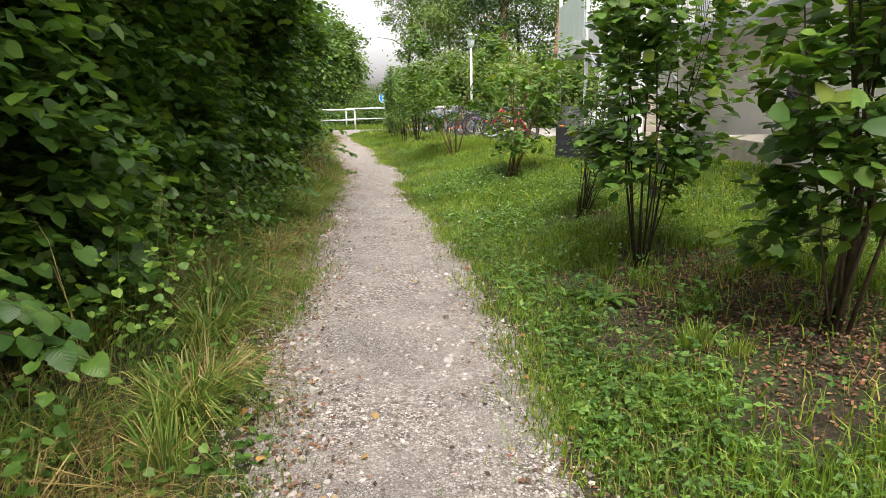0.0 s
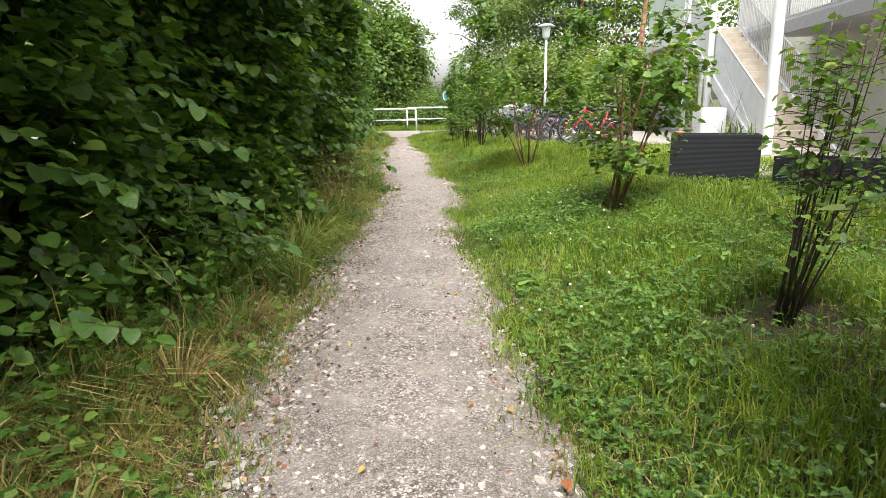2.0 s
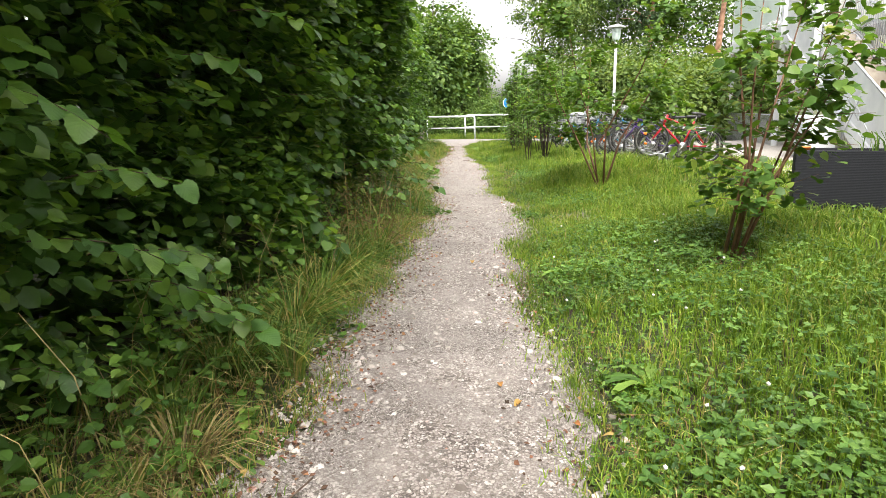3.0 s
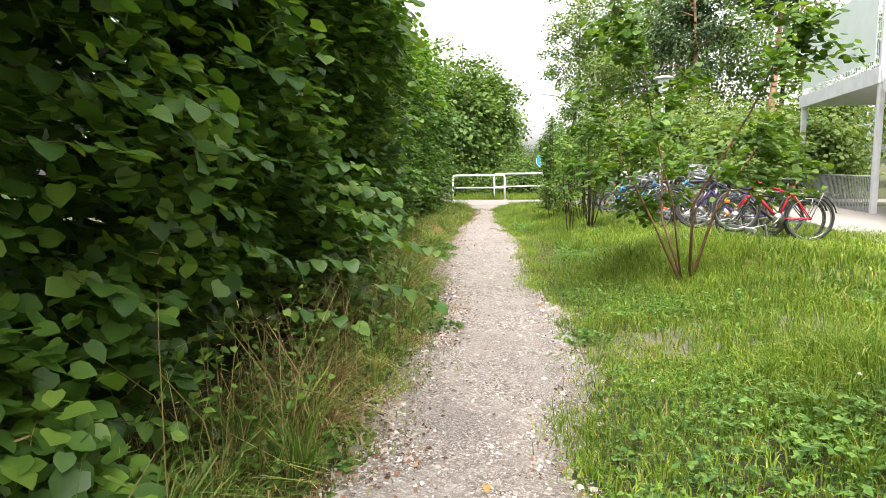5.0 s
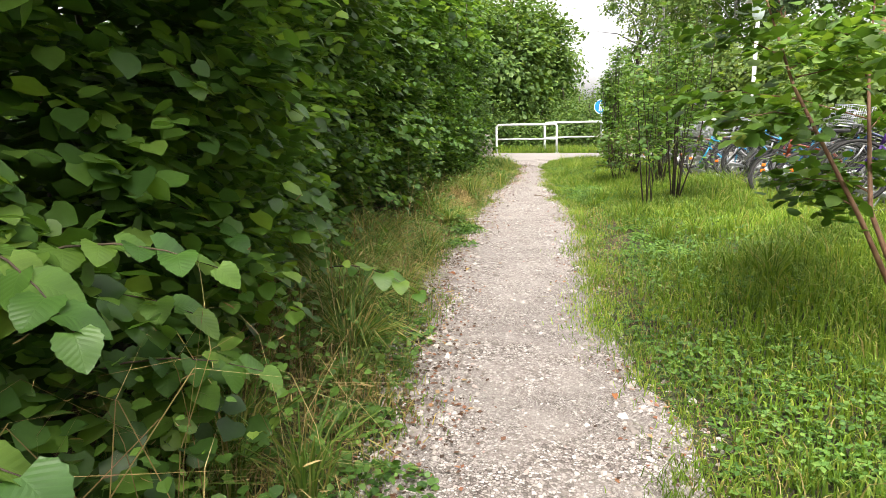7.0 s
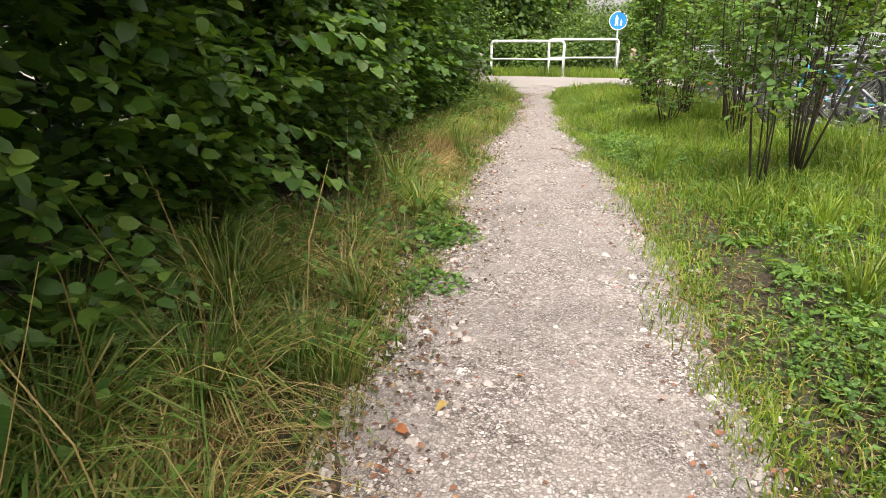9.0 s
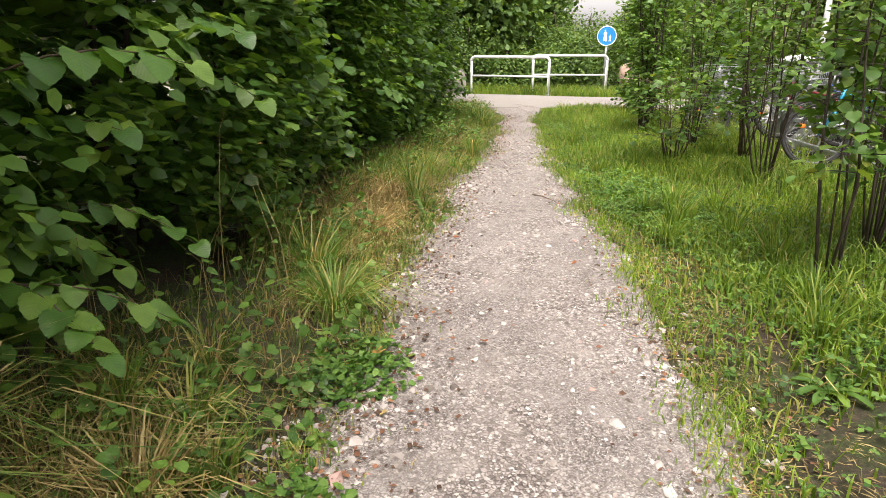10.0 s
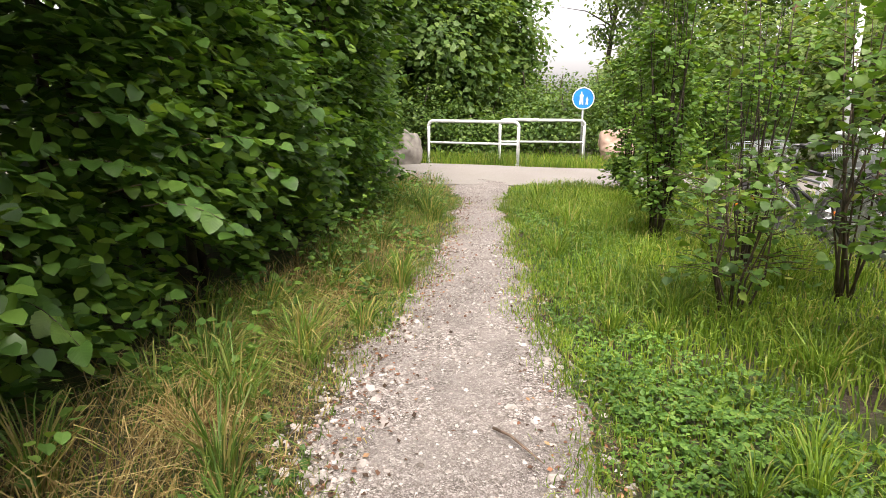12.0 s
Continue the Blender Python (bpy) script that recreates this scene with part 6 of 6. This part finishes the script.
V = CHIP_V[None] * (1 + rng.normal(0, 0.2, (n, 8, 1))) * size[:, None, None] * np.stack([rng.uniform(0.7, 1.4, n), rng.uniform(0.7, 1.4, n), rng.uniform(0.4, 0.75, n)], 1)[:, None, :]
a = rng.uniform(0, 2 * np.pi, n)
ca, sa = np.cos(a)[:, None], np.sin(a)[:, None]
V = np.stack([V[..., 0] * ca - V[..., 1] * sa, V[..., 0] * sa + V[..., 1] * ca, V[..., 2]], -1)
inside = np.clip(np.minimum(s, 1 - s) * (right_edge(y) - left_edge(y)) / 0.15, -1, 1)
V += np.stack([x, y, np.maximum(0.03 * np.clip(inside, -1, 1) + 0.011 * rough_noise(x, y, 1.1) - 0.009, ground_z(x, y)) + size * 0.15], 1)[:, None, :]
F = (CHIP_F[None] + (np.arange(n) * 8)[:, None, None]).reshape(-1, 3)
stuff("loose_gravel", V.reshape(-1, 3), F, PEBBLE, "loose pale gravel stones on the path", "gravel")

# brown leaf litter along the gravel's borders
n = 22000
y = rng.uniform(1.8, 31, n)
left = rng.uniform(0, 1, n) < 0.72
x = np.where(left, left_edge(y) - 0.02 + rng.normal(0, 0.20, n), right_edge(y) + 0.05 + rng.normal(0, 0.16, n))
z = np.maximum(ground_z(x, y), 0.03 * np.clip(np.minimum(x - left_edge(y), right_edge(y) - x) / 0.15, -1, 1) + 0.011 * rough_noise(x, y, 1.1) - 0.006) + rng.uniform(0.003, 0.012, n)
a = rng.uniform(0, 2 * np.pi, n)
V, F = scattered(KITE, np.stack([x, y, z], 1), np.array([0, 0, 1.0]) + rng.normal(0, 0.3, (n, 3)), np.stack([np.cos(a), np.sin(a), np.zeros(n)], 1), rng.uniform(0.008, 0.036, n))
sets = [(V, F)]
for cx, cy, r, n in ((1.85, 5.75, 0.5, 5200), (2.25, 4.42, 0.65, 7600), (1.6, 7.85, 0.3, 600), (1.16, 11.2, 0.25, 400)):
    x, y, a = rng.normal(cx, r, n), rng.normal(cy, r, n), rng.uniform(0, 2 * np.pi, n)
    sets.append(scattered(KITE, on_ground(x, y, 0.012), np.array([0, 0, 1.0]) + rng.normal(0, 0.4, (n, 3)), np.stack([np.cos(a), np.sin(a), np.zeros(n)], 1), rng.uniform(0.01, 0.032, n)))
V, F = joined(sets)
stuff("leaf_litter", V, F, LITTER, "brown leaf crumbs and bark bits at the gravel's edge", "litter")

# ---- small things on the ground ----
for k in range(80):
    y = rng.choice([rng.uniform(2.6, 24), rng.uniform(2.6, 9)])
    s = rng.choice([rng.uniform(-0.15, 0.15), rng.uniform(0.1, 0.9), rng.uniform(0.85, 1.25)])
    x = float(left_edge(y) + (right_edge(y) - left_edge(y)) * s)
    lf = put("fallen_leaf", LEAF_FALLEN, m=pose(x, y, max(0.035, floor_at(x, y) + 0.03), rng.uniform(-14, 14), rng.uniform(-14, 14), rng.uniform(0, 360)) @ Matrix.Diagonal((*([rng.uniform(0.02, 0.05)] * 3), 1)))
    tagged(lf, "curled orange-brown fallen leaf on the ground", "leaf", "fallen leaves")


for x, y, size in ((-1.22, 5.9, 0.075), (-0.06, 6.1, 0.06), (0.36, 6.5, 0.05), (0.62, 5.87, 0.06), (-1.07, 7.5, 0.04), (-2.7, 17.77, 0.05), (-2.81, 17.57, 0.05), (-2.48, 18.05, 0.035), (-3.35, 19.97, 0.07), (-2.93, 20.19, 0.05), (-2.65, 21.5, 0.04)):
    lf = put("fallen_leaf", LEAF_FALLEN, m=pose(x, y, 0.042, rng.uniform(-8, 8), rng.uniform(-8, 8), rng.uniform(0, 360)) @ Matrix.Diagonal((size, size, size, 1)))
    tagged(lf, "broad yellow-brown fallen leaf on the gravel", "leaf", "fallen leaves")


def rosette(x, y, size, n):
    w = thing("weed", (x, y, float(ground_z(np.array(x), np.array(y)))), "broad-leaved green weed rosette in the grass", "weed", "weeds beside the path")
    for k in range(n):
        a = 2 * math.pi * k / n + rng.uniform(-0.3, 0.3)
        bm = bmesh.new()
        rows, ln, wd = [], size * rng.uniform(0.7, 1.2), size * 0.16
        for q in range(6):
            s = q / 5
            c = Vector((math.cos(a) * ln * s, math.sin(a) * ln * s, ln * (0.75 * s - 0.62 * s * s)))
            sd = Vector((-math.sin(a), math.cos(a), 0)) * wd * (0.25 + 1.6 * s * (1.1 - s) * (1 + 0.35 * (-1) ** q))
            rows.append([bm.verts.new(c - sd + Vector((0, 0, 0.012))), bm.verts.new(c), bm.verts.new(c + sd + Vector((0, 0, 0.012)))])
        for r0, r1 in zip(rows, rows[1:]):
            for j in range(2):
                bm.faces.new((r0[j], r0[j + 1], r1[j + 1], r1[j]))
        part("leaf", bm, YOUNG_LEAF, w)


for x, y in ((-1.25, 19.6), (-1.1, 19.0), (-1.5, 20.2), (-0.9, 18.6), (0.1, 13.0), (0.45, 12.2), (-0.15, 11.3), (0.7, 10.6), (0.35, 9.1), (1.1, 8.1), (1.3, 5.4), (-1.75, 21.4), (0.05, 16.6), (-2.3, 23.9), (-2.55, 24.8), (0.9, 9.6), (1.0, 11.3)):
    rosette(x, y, rng.uniform(0.14, 0.24), 9)
for k in range(24):
    y = rng.uniform(6.0, 13)
    x = float(right_edge(y)) + rng.uniform(0.25, 1.8)
    fl = thing("clover_flower", (x, y, floor_at(x, y)), "small white clover blossom in the grass", "flower", "clover blossoms")
    bm = bmesh.new()
    tube(bm, [(0, 0, 0), (0.01, 0, 0.08), (0.012, 0.005, 0.14)], 0.0012, 4)
    part("stalk", bm, CLOVER, fl)
    bm = bmesh.new()
    bmesh.ops.create_icosphere(bm, subdivisions=2, radius=0.0085, matrix=Matrix.Translation((0.012, 0.005, 0.148)))
    for v in bm.verts:
        v.co += Vector((rng.normal(0, 0.0015), rng.normal(0, 0.0015), rng.normal(0, 0.0015)))
    part("blossom", bm, PETAL, fl)


def stick(p, q, r, label):
    bm = bmesh.new()
    p, q = Vector(p), Vector(q)
    tube(bm, [p, p.lerp(q, 0.3) + Vector((0.01, 0.012, 0.006)), p.lerp(q, 0.65) + Vector((-0.008, 0.01, 0.01)), q], [r, r * 0.9, r * 0.8, r * 0.4], 7)
    tagged(part("stick", bm, TWIG), label, "stick", "sticks on the path")


stick((-3.27, 23.35, 0.045), (-3.02, 23.12, 0.045), 0.007, "short dark dry stick lying on the gravel")
stick((-0.98, 8.0, 0.04), (-1.15, 7.2, 0.04), 0.004, "thin pale dry stalk lying at the gravel's edge")
stick((-1.70, 12.2, 0.06), (-2.15, 11.6, 0.45), 0.004, "thin dry twig leaning out of the verge")
